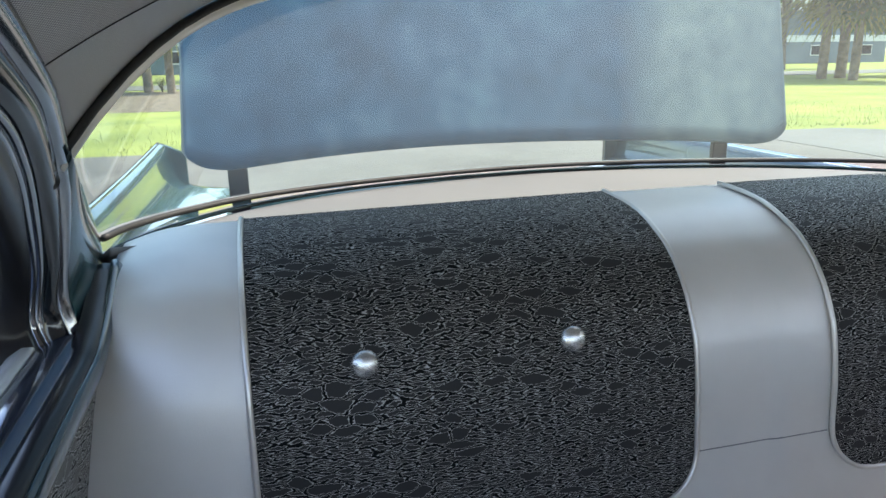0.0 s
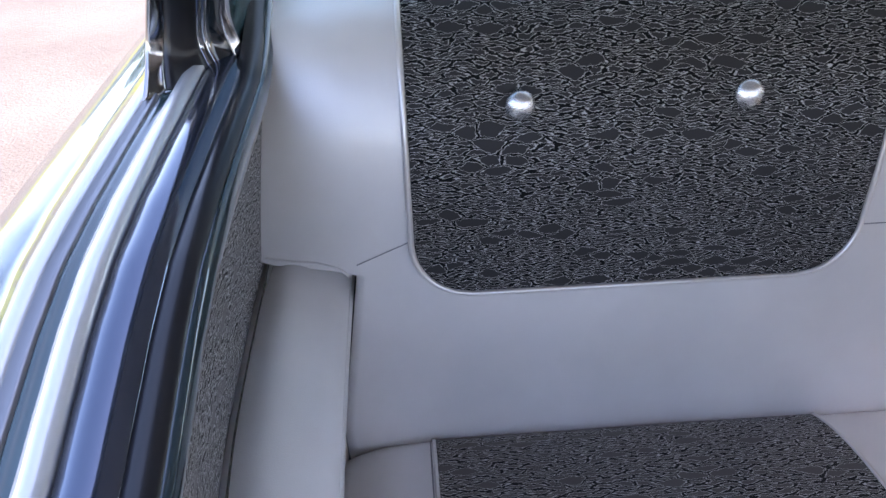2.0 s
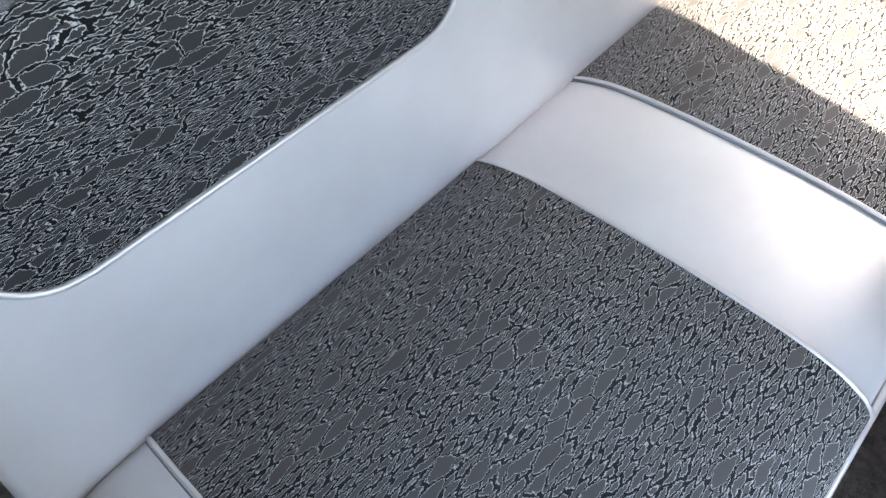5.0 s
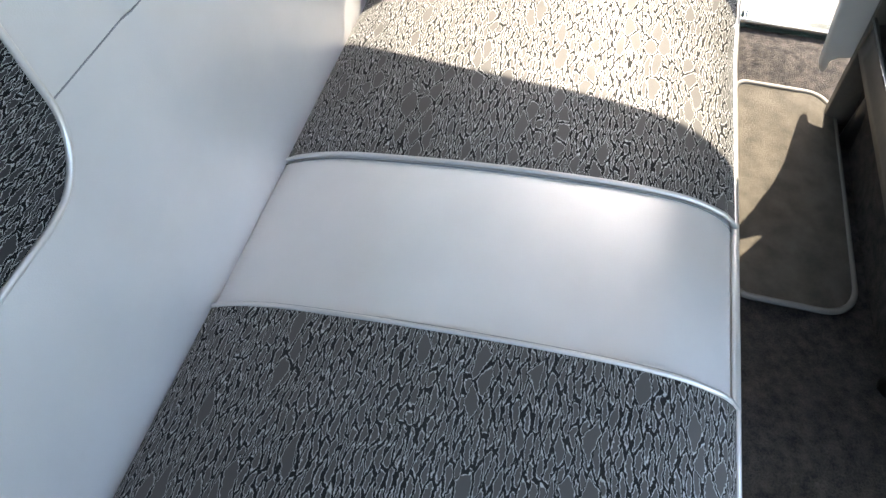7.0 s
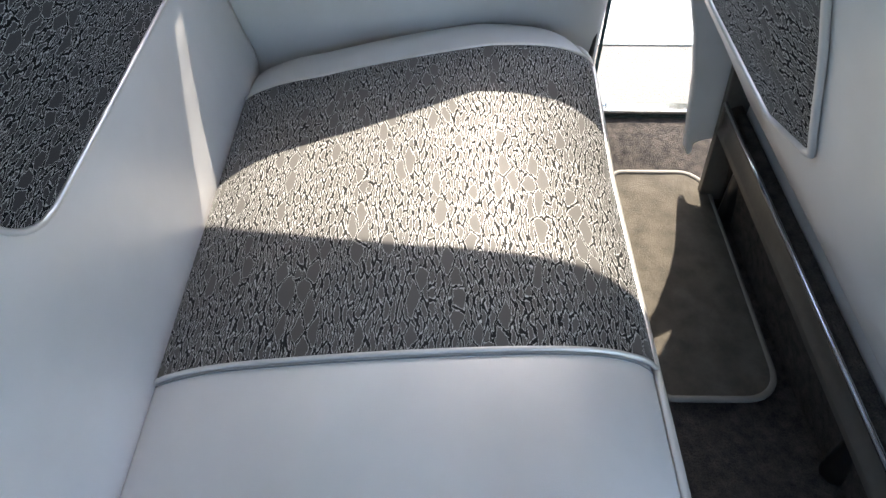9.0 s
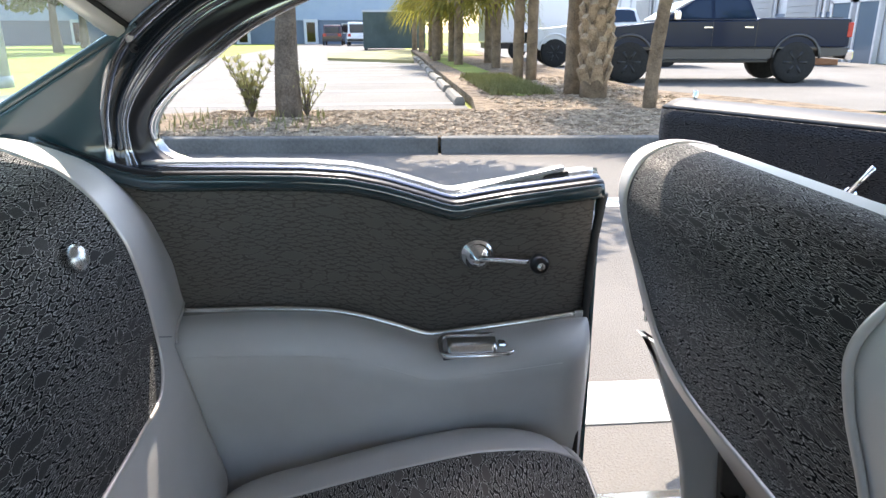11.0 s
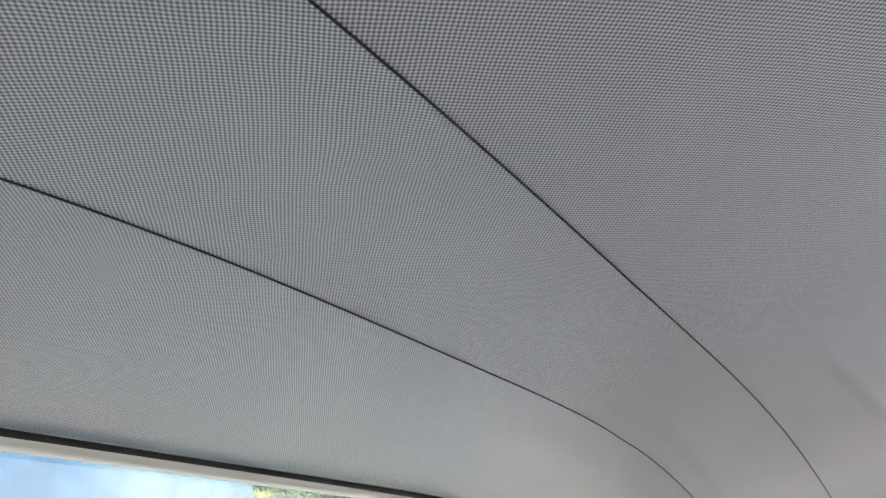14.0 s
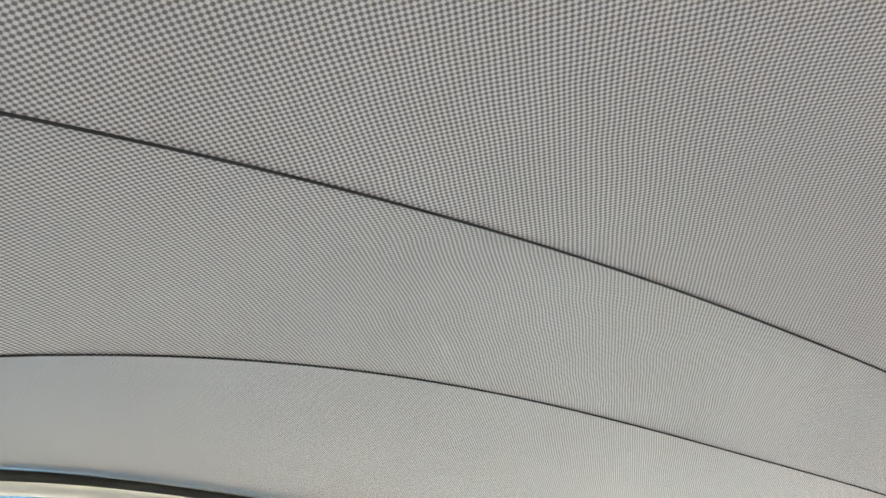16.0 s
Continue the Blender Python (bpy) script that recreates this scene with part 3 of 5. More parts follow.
def side_panel(sx, word):
    """One rear quarter trim: fabric above, padded arm rest below, chrome strip, crank, ash tray."""
    p = thing("quarter_trim_panel", f"dark brocade and grey vinyl quarter trim panel, {word}", "trim panel", base=(sx * .72, .2, .36))
    flip = sx > 0
    surf("fabric", lambda u, v: (sx * (.736 - .034 * v), u, strip_z(u) - .02 + (sill_z(u) - strip_z(u) + .02) * v), lin(-.20, YF, 60), lin(0, 1, 24), BROCADE2 if sx < 0 else BROCADE_LIT, p, "brown brocade with veiling glare put into its colour" if sx < 0 else "dark woven brocade", .012, lambda u, v: (u, .2 * v), flip)

    def pad(u, v):
        # section of the padded arm rest, from the strip over the shoulder to the floor
        sec = [(.736, -.008), (.722, .000), (.70, .003), (.680, .001), (.663, -.006), (.651, -.015), (.643, -.028), (.642, -.050), (.656, -.10), (.674, -.16), (.685, -.21), (.688, -.30), (.690, -.43)]
        q = spline(sec, 40)[int(round(v * 40))]
        end = max(0.0, (u - YF + .05) / .05)
        x = q[0] + (.71 - q[0]) * .6 * end * end
        drop = strip_z(u) + q[1] + (.008 * math.exp(-((q[0] - .700) / .024) ** 2) if sx > 0 else 0) - .003 * min(1, max(0, (.004 - u) / .034))
        return (sx * x, u, max(drop, .34))
    surf("arm_rest", pad, lin(-.16, YF, 64), lin(0, 1, 41), GREYVIN, p, "grey vinyl padded arm rest", .012, None, not flip)
    tube("stitching", [(sx * .6425, y, strip_z(y) - .030) for y in lin(-.12, YF - .05, 50)], .0008, GREYVIN, p, n=5)
    tube("chrome_strip", [(sx * .724, y, strip_z(y) + (.003 if sx < 0 else -.002)) for y in lin(-.06, YF - .012, 70)], .0065 if sx < 0 else .004, SATIN, p, "thin chrome strip", n=8)
    box("strip_cap", (min(sx * .716, sx * .728), YF - .016, strip_z(YF) - .004), (max(sx * .716, sx * .728), YF - .002, strip_z(YF) + .011), SATIN, p, "chrome end cap", .0025)
    tube("front_edge", [(sx * x, y, z) for x, y, z in ((.704, YF + .012, sill_z(YF) - .01), (.717, YF + .006, .88), (.722, YF + .002, strip_z(YF)), (.700, YF - .002, strip_z(YF) - .03), (.698, YF - .010, .6), (.70, YF - .012, .34))], .0065, RUBBER, p, "black rubber edge", n=8)
    # window crank
    cy = .376 if sx < 0 else .412
    cr = disc("window_crank", (sx * .716, cy, .869), (-sx, 0, 0), [(.026, 0), (.026, .004), (.021, .011), (.016, .014), (.012, .026), (.0, .027)], CHROME, p, "chrome window crank")
    tube("crank_arm", [(sx * .690, cy, .869), (sx * .686, cy + .024, .868), (sx * .676, cy + .054, .868), (sx * .672, cy + .076, .868)], [.0085, .0065, .0055, .0065], CHROME, cr, squash=.6)
    disc("crank_knob", (sx * .674, cy + .078, .868), (-sx, 0, 0), [(.011, 0), (.013, .006), (.013, .018), (.009, .024), (.0, .0245)], BLACKMETAL, cr, "black knob")
    disc("knob_centre", (sx * (.674 - .0243), cy + .078, .868), (-sx, 0, 0), [(.006, 0), (.005, .0016), (.0, .002)], SATIN, cr, "bright knob centre", 14)
    # ash tray: bezel, dark well, rolled lid with a finger tab
    zt = strip_z(.37) - .002
    sh = .036 if sx > 0 else 0
    x0, x1, y0, y1, r = .656, .702, .322 + sh, .424 + sh, .012

    def slope(x):
        return zt + .004 - (.70 - x) * .20
    ring = [(cx + r * math.cos(radians(a)), cy + r * math.sin(radians(a))) for cx, cy, a0 in ((x1 - r, y1 - r, 0), (x0 + r, y1 - r, 90), (x0 + r, y0 + r, 180), (x1 - r, y0 + r, 270)) for a in (a0, a0 + 30, a0 + 60, a0 + 90)]
    at = tube("ash_tray", [(sx * x, y, slope(x)) for x, y in ring], .0042, CHROME, p, "recessed chrome ash tray", 8, True)
    box("tray_well", (min(sx * (x0 + .002), sx * (x1 - .002)), y0 + .002, zt - .014), (max(sx * (x0 + .002), sx * (x1 - .002)), y1 - .002, zt - .004), BLACKMETAL, at, "black recess", .002)
    surf("tray_lid", lambda u, v: (sx * (.678 - .0165 * math.cos(v)), u, slope(.678 - .0165 * math.cos(v)) - .003 + .011 * math.sin(v)), lin(y0 + .009, y1 - .024, 12), lin(0, math.pi, 13), SATIN, at, "satin rolled lid", .0015, None, sx < 0)
    box("finger_tab", (min(sx * .666, sx * .690), y1 - .022, zt - .004), (max(sx * .666, sx * .690), y1 - .009, zt + .007), CHROME, at, "chrome finger tab", .003)
    return p


side_panel(1, "passenger side")
side_panel(-1, "driver side")


def sill(sx, word):
    """The belt line under the rear side window: painted moulding, window slot, bright strips, outer skin."""
    p = thing("window_sill_moulding", f"glossy dark teal window sill with bright strips, {word}", "car body", base=(sx * .75, .2, .95))
    flip = sx < 0

    def run(name, sec, material, label="", climb=0.0):
        q = np.array(sec)
        surf(name, lambda u, v: (sx * q[v][0], u, sill_z(u) + q[v][1] + climb * min(1, max(0, (-.05 - u) / .15)) ** 1.4), lin(-.19 if climb else -.30, .30, 46) + lin(.305, .39, 24) + lin(.395, YF + .01, 16), list(range(len(sec))), material, p, label, .004, lambda u, v: (u, v * .01), flip)
    run("inner_lip", [(.701, -.015), (.698, -.010), (.6975, -.004), (.6995, .001), (.702, .000)], SATIN_TEAL, "thin bright teal lip", .058)
    run("garnish_moulding", [(.702, -.002), (.703, .003), (.711, .004), (.7195, .003), (.720, -.001)], BLACKMETAL, "glossy black garnish", .050)
    run("painted_ledge", [(.720, .000), (.7205, .006), (.734, .008), (.7475, .007), (.748, .003)], LEDGE, "glossy blue painted ledge")
    run("window_slot", [(.748, .002), (.7495, -.004), (.752, -.004), (.754, .004)], RUBBER, "black rubber window slot")
    run("bright_strip", [(.754, .004), (.7555, .0092), (.7600, .0104), (.7650, .0092), (.766, .004)], BELTFLAT, "bright brushed metal strip")
    run("belt_paint", [(.766, .003), (.769, .0005), (.778, .001), (.782, .003)], PAINT, "teal painted groove")
    run("double_strip", [(.782, .002), (.784, .005), (.787, .002), (.789, .005), (.791, .001)], CHANNEL, "thin dull double strip")
    run("belt_moulding", [(.791, .0), (.793, .0042), (.800, .0046), (.803, .002)], BELTFLAT, "bright belt moulding")
    run("outer_skin", [(.803, .002), (.806, -.002), (.82, -.005), (.84, -.010), (.862, -.020), (.880, -.045), (.888, -.09), (.892, -.20), (.895, -.36), (.887, -.52), (.86, -.70)], PAINT, "dark teal quarter skin")
    surf("door_jamb", lambda u, v: (sx * (.715 + .165 * u), YF + .012 + .042 * u, .33 + (.955 - .33) * v), lin(0, 1, 6), lin(0, 1, 14), PAINT, p, "dark teal door jamb", .006, None, sx > 0)
    # top edge of the wound-down glass
    if sx < 0:
        prism("window_cap", [(.300, .944), (.345, .941), (.43, .960), (.512, .976), (.514, .966), (.43, .950), (.35, .932)], 'x', -.768, -.752, RUBBER, p, "black window cap", .002)
        prism("cap_edge", [(.296, .951), (.345, .9475), (.43, .968), (.505, .9835), (.505, .9765), (.43, .961), (.345, .9405), (.30, .945)], 'x', -.766, -.7495, BELTFLAT, p, "bright cap edge", .002)
    return p


sill(1, "passenger side")
sill(-1, "driver side")

# ---- car: roof rails, pillars, headlining, rear window ----
RAIL_IN = spline([(.725, -.105, .985), (.735, -.108, 1.03), (.725, -.10, 1.08), (.708, -.068, 1.145), (.692, -.005, 1.197), (.682, .055, 1.230), (.674, .19, 1.289), (.671, .36, 1.332), (.667, .55, 1.354), (.661, .878, 1.372), (.64, 1.297, 1.36)], 120)
RAIL_MID = spline([(.748, -.085, .992), (.755, -.092, 1.02), (.745, -.085, 1.065), (.732, -.05, 1.115), (.715, .01, 1.170), (.703, .09, 1.213), (.698, .25, 1.268), (.695, .43, 1.304), (.693, .58, 1.318), (.690, .878, 1.335), (.67, 1.297, 1.32)], 120)
RAIL_OUT = spline([(.79, -.02, .992), (.793, -.055, 1.01), (.785, -.062, 1.045), (.765, -.03, 1.087), (.738, .03, 1.132), (.712, .11, 1.183), (.700, .26, 1.242), (.697, .43, 1.281), (.694, .575, 1.301), (.692, .878, 1.315), (.67, 1.297, 1.30)], 120)


def rail(sx, word):
    p = thing("roof_side_rail", f"glossy black roof rail with bright drip strips, {word}", "car body", base=(sx * .68, .3, 1.25))
    us = list(range(len(RAIL_IN)))

    def strip(name, a, b, swell, material, label="", after=-9.0):
        def fn(u, v):
            i, k, o = RAIL_IN[u], RAIL_MID[u], RAIL_OUT[u]
            t = a + (b - a) * v
            q = i + (k - i) * t * 2 if t < .5 else k + (o - k) * (t * 2 - 1)
            out = np.array([-.55, -.1, -.75]) * (swell * math.sin(math.pi * v))
            q = q + out * .6
            return (sx * q[0], q[1], q[2])
        surf(name, fn, [u for u in us if RAIL_MID[u][1] > after], lin(0, 1, 7), material, p, label, .003, None, sx > 0)
    strip("inner_bead", -.14, .06, .006, BEAD, "bright bead")
    strip("rail_paint", .06, .38, .010, RAILPAINT, "glossy black-teal paint")
    strip("middle_bead", .38, .44, .006, BEAD, "bright bead")
    strip("groove", .44, .49, -.003, RUBBER, "black groove")
    strip("second_bead", .49, .53, .005, BEAD, "thin bright bead")
    strip("weatherstrip", .53, .86, .012, BLACKMETAL, "wide glossy black weatherstrip")
    strip("header_channel", .41, 1.04, .020, CHANNEL, "satin grey window channel", .553)
    for u in (68, 96) if sx < 0 else ():
        q = RAIL_IN[u] + (RAIL_MID[u] - RAIL_IN[u]) * .45
        disc("rail_plug", (sx * (q[0] - .006), q[1], q[2] - .009), (-sx * .6, 0, -.8), [(.0028, -.002), (.003, .001), (.002, .0025), (.001, .0025)], RUBBER, p, "", 10)
    strip("drip_edge", .86, 1.03, .005, DRIP, "bright drip edge")
    return p


rail(1, "passenger side")
rail(-1, "driver side")

STATIONS = [  # edge x, y, z; centre y, z; powers for y and z
    (.700, -.050, 1.172, -.26, 1.340, 6.0, 7.0),
    (.685, .045, 1.232, .020, 1.373, 2.0, 3.2),
    (.682, .172, 1.285, .159, 1.383, 2.0, 3.0),
    (.674, .392, 1.338, .352, 1.392, 2.0, 3.4),
    (.669, .616, 1.360, .58, 1.396, 2.0, 3.6),
    (.642, 1.19, 1.360, 1.15, 1.375, 2.0, 3.6)]


# folds: y at the rail, its drift towards the middle, half width, depth
FOLDS = [(.064, .055, .010, .0022), (.105, .05, .012, .0010), (.205, -.02, .012, .0010), (.270, -.11, .009, .0020), (.315, .02, .012, .0012), (.350, .06, .010, .0013), (.43, .05, .016, .0010), (-.06, .35, .012, .0012)]


def liner_pt(t, k):
    """Headlining at t across (-1 to 1) and k along the stations."""
    i = min(int(k), len(STATIONS) - 2)
    f = k - i
    a = np.array(STATIONS[i]) * (1 - f) + np.array(STATIONS[i + 1]) * f
    y = a[3] + (a[1] - a[3]) * abs(t) ** a[5]
    z = a[4] - (a[4] - a[2]) * abs(t) ** a[6]
    z += .004 * math.sin(math.pi * f) * (1 - t * t) * (1 if i else 0)
    # stretched folds that run up from the driver's rail
    x = a[0] * t
    if x < .1:
        reach = min(1, max(0, (.1 - x) / .45)) * min(1, max(0, (x + a[0]) / .05))
        for at, bend, wide, deep in FOLDS:
            z -= deep * reach * math.exp(-((y - at - bend * (x + .55)) / wide) ** 2)
    return (x, y, z)


tagged(surf("ceiling_headlining", lambda u, v: liner_pt(u, v), lin(-1, 1, 101), lin(0, 3, 181) + lin(3.05, 5, 40), LINER, None, "", .006, lambda u, v: (u * .688, float(np.interp(v, [0, 1, 2, 3, 4, 5], [-.27, .02, .159, .352, .58, 1.15]))), True), "grey perforated vinyl headlining stretched over the roof bows", "ceiling", kind="structure")
for k in (1, 2, 3, 4):
    s = tube("headlining_seam", [np.array(liner_pt(t, k)) - np.array((0, 0, .0002)) for t in lin(-.995, .995, 80)], .0006 if k < 3 else .0004, RUBBER if k < 3 else THREAD, None, "", 6)
    tagged(s, "thin dark sewn seam across the headlining", "seam", "headlining seams", "structure")
for sx in (1, -1):
    hook = thing("coat_hook", "small chrome coat hook on the headlining edge", "coat hook", "coat hooks", base=(sx * .67, .341, 1.333))
    plate = disc("hook_plate", (sx * .668, .340, 1.331), (-sx * .75, 0, -.6), [(.010, -.004), (.0125, .001), (.0115, .004), (.007, .006), (.001, .0065)], BLACKMETAL, hook, "black enamelled plate", 20)
    tube("hook_neck", [(sx * .662, .340, 1.350), (sx * .660, .340, 1.340), (sx * .659, .340, 1.330)], [.003, .006, .009], BLACKMETAL, hook, "black tapered neck", 10)
    tube("hook_ring", [(sx * (.656 - .004 * math.sin(a)), .340 + .0075 * math.cos(a), 1.325 + .0075 * math.sin(a)) for a in lin(0, 2 * math.pi, 21)[:-1]], .0022, CHROME, hook, "chrome ring", 8, True)
    disc("hook_tip", (sx * .657, .340, 1.325), (-sx, 0, -.3), [(.001, 0), (.0036, .001), (.0036, .006), (.001, .008)], CHROME, hook, "chrome tip", 12)

# outer roof skin
tagged(surf("car_roof", lambda u, v: tuple(np.array(liner_pt(u, v)) * np.array((1.08, 1, 1)) + np.array((0, -.03 if v < .5 else 0, .045))), lin(-1, 1, 41), lin(0, 5, 41), PAINT, None, "", .01, None, False), "dark teal painted steel car roof", "car roof", kind="structure")

# rear window opening: upper and lower edges
RW_TOP = [np.array(liner_pt(t, 0)) for t in lin(-1, 1, 61)]
RW_LOW_T = [(0, -.730), (.15, -.718), (.30, -.685), (.45, -.632), (.58, -.552), (.675, -.445), (.725, -.36), (.744, -.30)]
RW_LOW = spline([(-x, y) for x, y in RW_LOW_T[:0:-1]] + RW_LOW_T, 60)
rear_window = thing("window_rear", "wraparound rear window glass in a bright frame", "window", kind="structure", base=(0, -.5, 1.03))


def rw_pt(i, v):
    a = RW_TOP[i]
    b = np.array((RW_LOW[i][0], RW_LOW[i][1], 1.022 + .014 * (abs(RW_LOW[i][0]) / .744) ** 4))
    q = a + (b - a) * v
    swell = math.sin(math.pi * v) * .035 * (1 - min(1, abs(i - 30) / 30) ** 3)
    r = math.hypot(q[0], q[1] + .1) or 1
    return (q[0] + q[0] / r * swell, q[1] + (q[1] + .1) / r * swell, q[2] + swell * .6)


pane = surf("pane", lambda u, v: rw_pt(u, v), list(range(61)), lin(0, 1, 17), GLASS, rear_window, "faintly green curved glass")
pane.visible_shadow = False
surf("upper_frame", lambda u, v: tuple(np.array(rw_pt(u, -.010 + (.034 + .050 * (abs(u - 30) / 30) ** 3) * v)) + np.array((0, .007 * math.sin(math.pi * v), -.007 * math.sin(math.pi * v) - .004))), list(range(61)), lin(0, 1, 7), FRAMECREAM, rear_window, "pale inner frame", .003, None, True)
tube("upper_gasket", [q + np.array((0, .006, -.0055)) for q in RW_TOP], .0042, RUBBER, rear_window, "black gasket", 6)
def low_edge(u, dy, dz):
    x = RW_LOW[u][0]
    q = rw_pt(u, 1.0)
    r = math.hypot(x, q[1] + .05) or 1
    return (x - x / r * dy, q[1] - (q[1] + .05) / r * dy, q[2] + dz)


surf("lower_frame", lambda u, v: low_edge(u, -.002 + .015 * v, .006 - .002 * v + .004 * math.sin(math.pi * v)), list(range(61)), lin(0, 1, 7), FRAMESATIN, rear_window, "satin lower frame", .004, None, False)
tube("lower_gasket", [low_edge(u, .0135, .005) for u in range(61)], .0045, RUBBER, rear_window, "black gasket", 6)
for sx in (1, -1):
    tube("side_gasket", [rw_pt(60 if sx > 0 else 0, v) for v in lin(0, 1, 12)], .008, PAINT, rear_window, "dark teal edge", 8)
for t in (-.62, -.2, .2, .62):
    q = Vector(rw_pt(int(30 + t * 30), .04)) + Vector((0, .012, -.014))
    disc("frame_screw", q, (0, .7, -.7), [(.005, -.002), (.005, .001), (.002, .0025)], CHROME, rear_window, "", 10)


def c_pillar(sx, word):
    p = thing("rear_roof_pillar", f"glossy dark teal painted roof pillar, {word}", "car body", base=(sx * .70, -.2, 1.0))

    def fn(u, v):
        # from the front edge (window arch) to the rear edge (rear window side)
        f = spline([(.703, -.058, 1.163), (.723, -.096, 1.085), (.734, -.106, 1.03), (.724, -.103, .985)], 30)[int(round(v * 30))]
        r = np.array(rw_pt(60, v))
        r = np.array((abs(r[0]) - .012, r[1] + .012, r[2] + (.0 if v < .9 else -.3 * (v - .9))))
        q = f + (r - f) * u
        return (sx * (q[0] - .012 * math.sin(math.pi * u) * v), q[1], q[2])
    surf("pillar_skin", fn, lin(0, 1, 22), lin(0, 1, 31), PAINT, p, "", .006, None, sx > 0)
    disc("pillar_screw", (sx * .708, -.050, 1.148), (-sx, .3, -.3), [(.007, -.003), (.007, .002), (.004, .004), (.0015, .002)], BLACKMETAL, p, "", 14)
    return p


c_pillar(1, "passenger side")
c_pillar(-1, "driver side")

# parcel shelf
def shelf_pt(u, v):
    i = int(round(u))
    b = RW_LOW[i]
    fx = b[0] * .96
    fy = -.24
    return (b[0] * v + fx * (1 - v), fy + (b[1] + .03 - fy) * v if b[1] + .03 < fy else fy - .001 * v, 1.043 - .028 * v)


shelf = tagged(surf("parcel_shelf", shelf_pt, list(range(61)), lin(0, 1, 12), SHELFV, None, "", .01, None, True), "grey vinyl parcel shelf behind the rear seat", "shelf", kind="structure")

# floor, mat, tunnel
def floor_pt(u, v):
    return (u, v, .285 + .05 * math.exp(-(u / .14) ** 2) + .03 * min(1, max(0, (abs(u) - .62) / .15)))


tagged(surf("floor", floor_pt, lin(-.845, .845, 80), lin(.30, 1.75, 40), CARPET, None, "", .02), "dark brown looped car carpet", "car floor", kind="structure")


def floor_mat(sx):
    p = thing("floor_mat", "taupe carpet floor mat with bound edge", "floor mat", "rear floor mats", base=(sx * .42, .66, .31))
    x0, x1, y0, y1, r = .232, .690, .604, .775, .05
    ring = []
    for cx, cy, a0 in ((x1 - r, y1 - r, 0), (x0 + r, y1 - r, 90), (x0 + .02, y0 + .02, 180), (x1 - .02, y0 + .02, 270)):
        rr = r if cy > .65 else .02
        for k in range(8):
            a = radians(a0 + 90 * k / 7)
            ring.append((cx + rr * math.cos(a), cy + rr * math.sin(a)))
    bm = bmesh.new()
    f = bm.faces.new([bm.verts.new((sx * x, y, floor_pt(x, y)[2] + .012)) for x, y in ring])
    e = bmesh.ops.extrude_face_region(bm, geom=[f])
    bmesh.ops.translate(bm, verts=[v for v in e['geom'] if isinstance(v, bmesh.types.BMVert)], vec=(0, 0, -.010))
    bmesh.ops.recalc_face_normals(bm, faces=bm.faces)
    part("carpet", bm, MATCARPET, p)
    tube("binding", [(sx * x, y, floor_pt(x, y)[2] + .011) for x, y in ring], .005, BINDING, p, "light bound edge", 6, True)


floor_mat(-1)


# ---- car: front seat ----
FSEC = spline([(.665, 1.028), (.61, 1.043), (.575, 1.040), (.548, 1.022), (.534, .985), (.541, .94), (.559, .888), (.587, .80), (.616, .731), (.680, .639), (.742, .55)], 60)


FLEN = float(np.sum(np.linalg.norm(np.diff(FSEC, axis=0), axis=1)))


def front_back_pt(u, v, lift=0.0):
    """Rear face of the driver's seat back: u = x, v from the top (0) down (1)."""
    s = v * 60
    i = min(int(s), 59)
    y, z = FSEC[i] + (FSEC[i + 1] - FSEC[i]) * (s - i)
    e = max(0.0, (-u - .575) / .085)
    y += .035 * e ** 2.6 * min(1, max(0, (z - .70) / .18)) + .030 * e * e * min(1, max(0, (.84 - z) / .10)) - lift
    z -= .05 * e ** 2.5 * max(0, 1 - v * 3)
    return (u, y, z)


def front_v(z):
    k = int(np.argmax(FSEC[:, 1]))
    return float(np.interp(-z, -FSEC[k:, 1], np.linspace(k / 60, 1, len(FSEC) - k)))


front = thing("front_seat", "silver vinyl and black brocade front seat, backrest upright", "car seat", base=(-.35, .75, .33))
surf("backrest_cover", lambda u, v: front_back_pt(u, v * (1 - .05 * min(1, max(0, (u + .60) / .35)))), lin(-.658, .03, 60), lin(0, 1, 70), SILVER, front, "silver vinyl cover", .09, None, True)


def front_row(z):
    """Insert's outer and inner edge at a height."""
    l = -.562 + max(0, .90 - z) * .15
    if z < .83:
        l += .10 * (1 - math.sqrt(max(0, 1 - ((.83 - z) / .07) ** 2)))
    r = -.158 + .03 * max(0, (z - .97) / .08) ** 1.7
    if z < .80:
        r -= (.80 - z) * 2.6
    return l, r


rows = [(v, *front_row(front_back_pt(0, v)[2])) for v in lin(.05, front_v(.7605), 70)]
verts, uvs, faces = [], [], []
for v, l, r in rows:
    for u in lin(0, 1, 40):
        x = l + (r - l) * u
        verts.append(front_back_pt(x, v, .0035))
        uvs.append((x, FLEN * v))
for j in range(len(rows) - 1):
    for i in range(39):
        a = j * 40 + i
        faces.append((a, a + 40, a + 41, a + 1))
from_data("insert", verts, [f[::-1] for f in faces], BROCADE, front, "black brocade insert", uvs)
ring = [front_back_pt(row[1], row[0], .004) for row in rows] + [front_back_pt(x, rows[-1][0], .004) for x in lin(rows[-1][1], rows[-1][2], 20)[1:-1]] + [front_back_pt(row[2], row[0], .004) for row in rows[::-1]]
tube("piping", ring, .0034, PIPE, front, "silver piping")
prism("side_shield", [(.602, .758), (.612, .752), (.640, .69), (.672, .60), (.690, .53), (.703, .45), (.714, .385), (.722, .372), (.728, .380), (.726, .398), (.736, .405), (.80, .42), (.80, .66), (.70, .70)], 'x', -.684, -.664, GREYVIN, front, "grey hinge shield", .004)
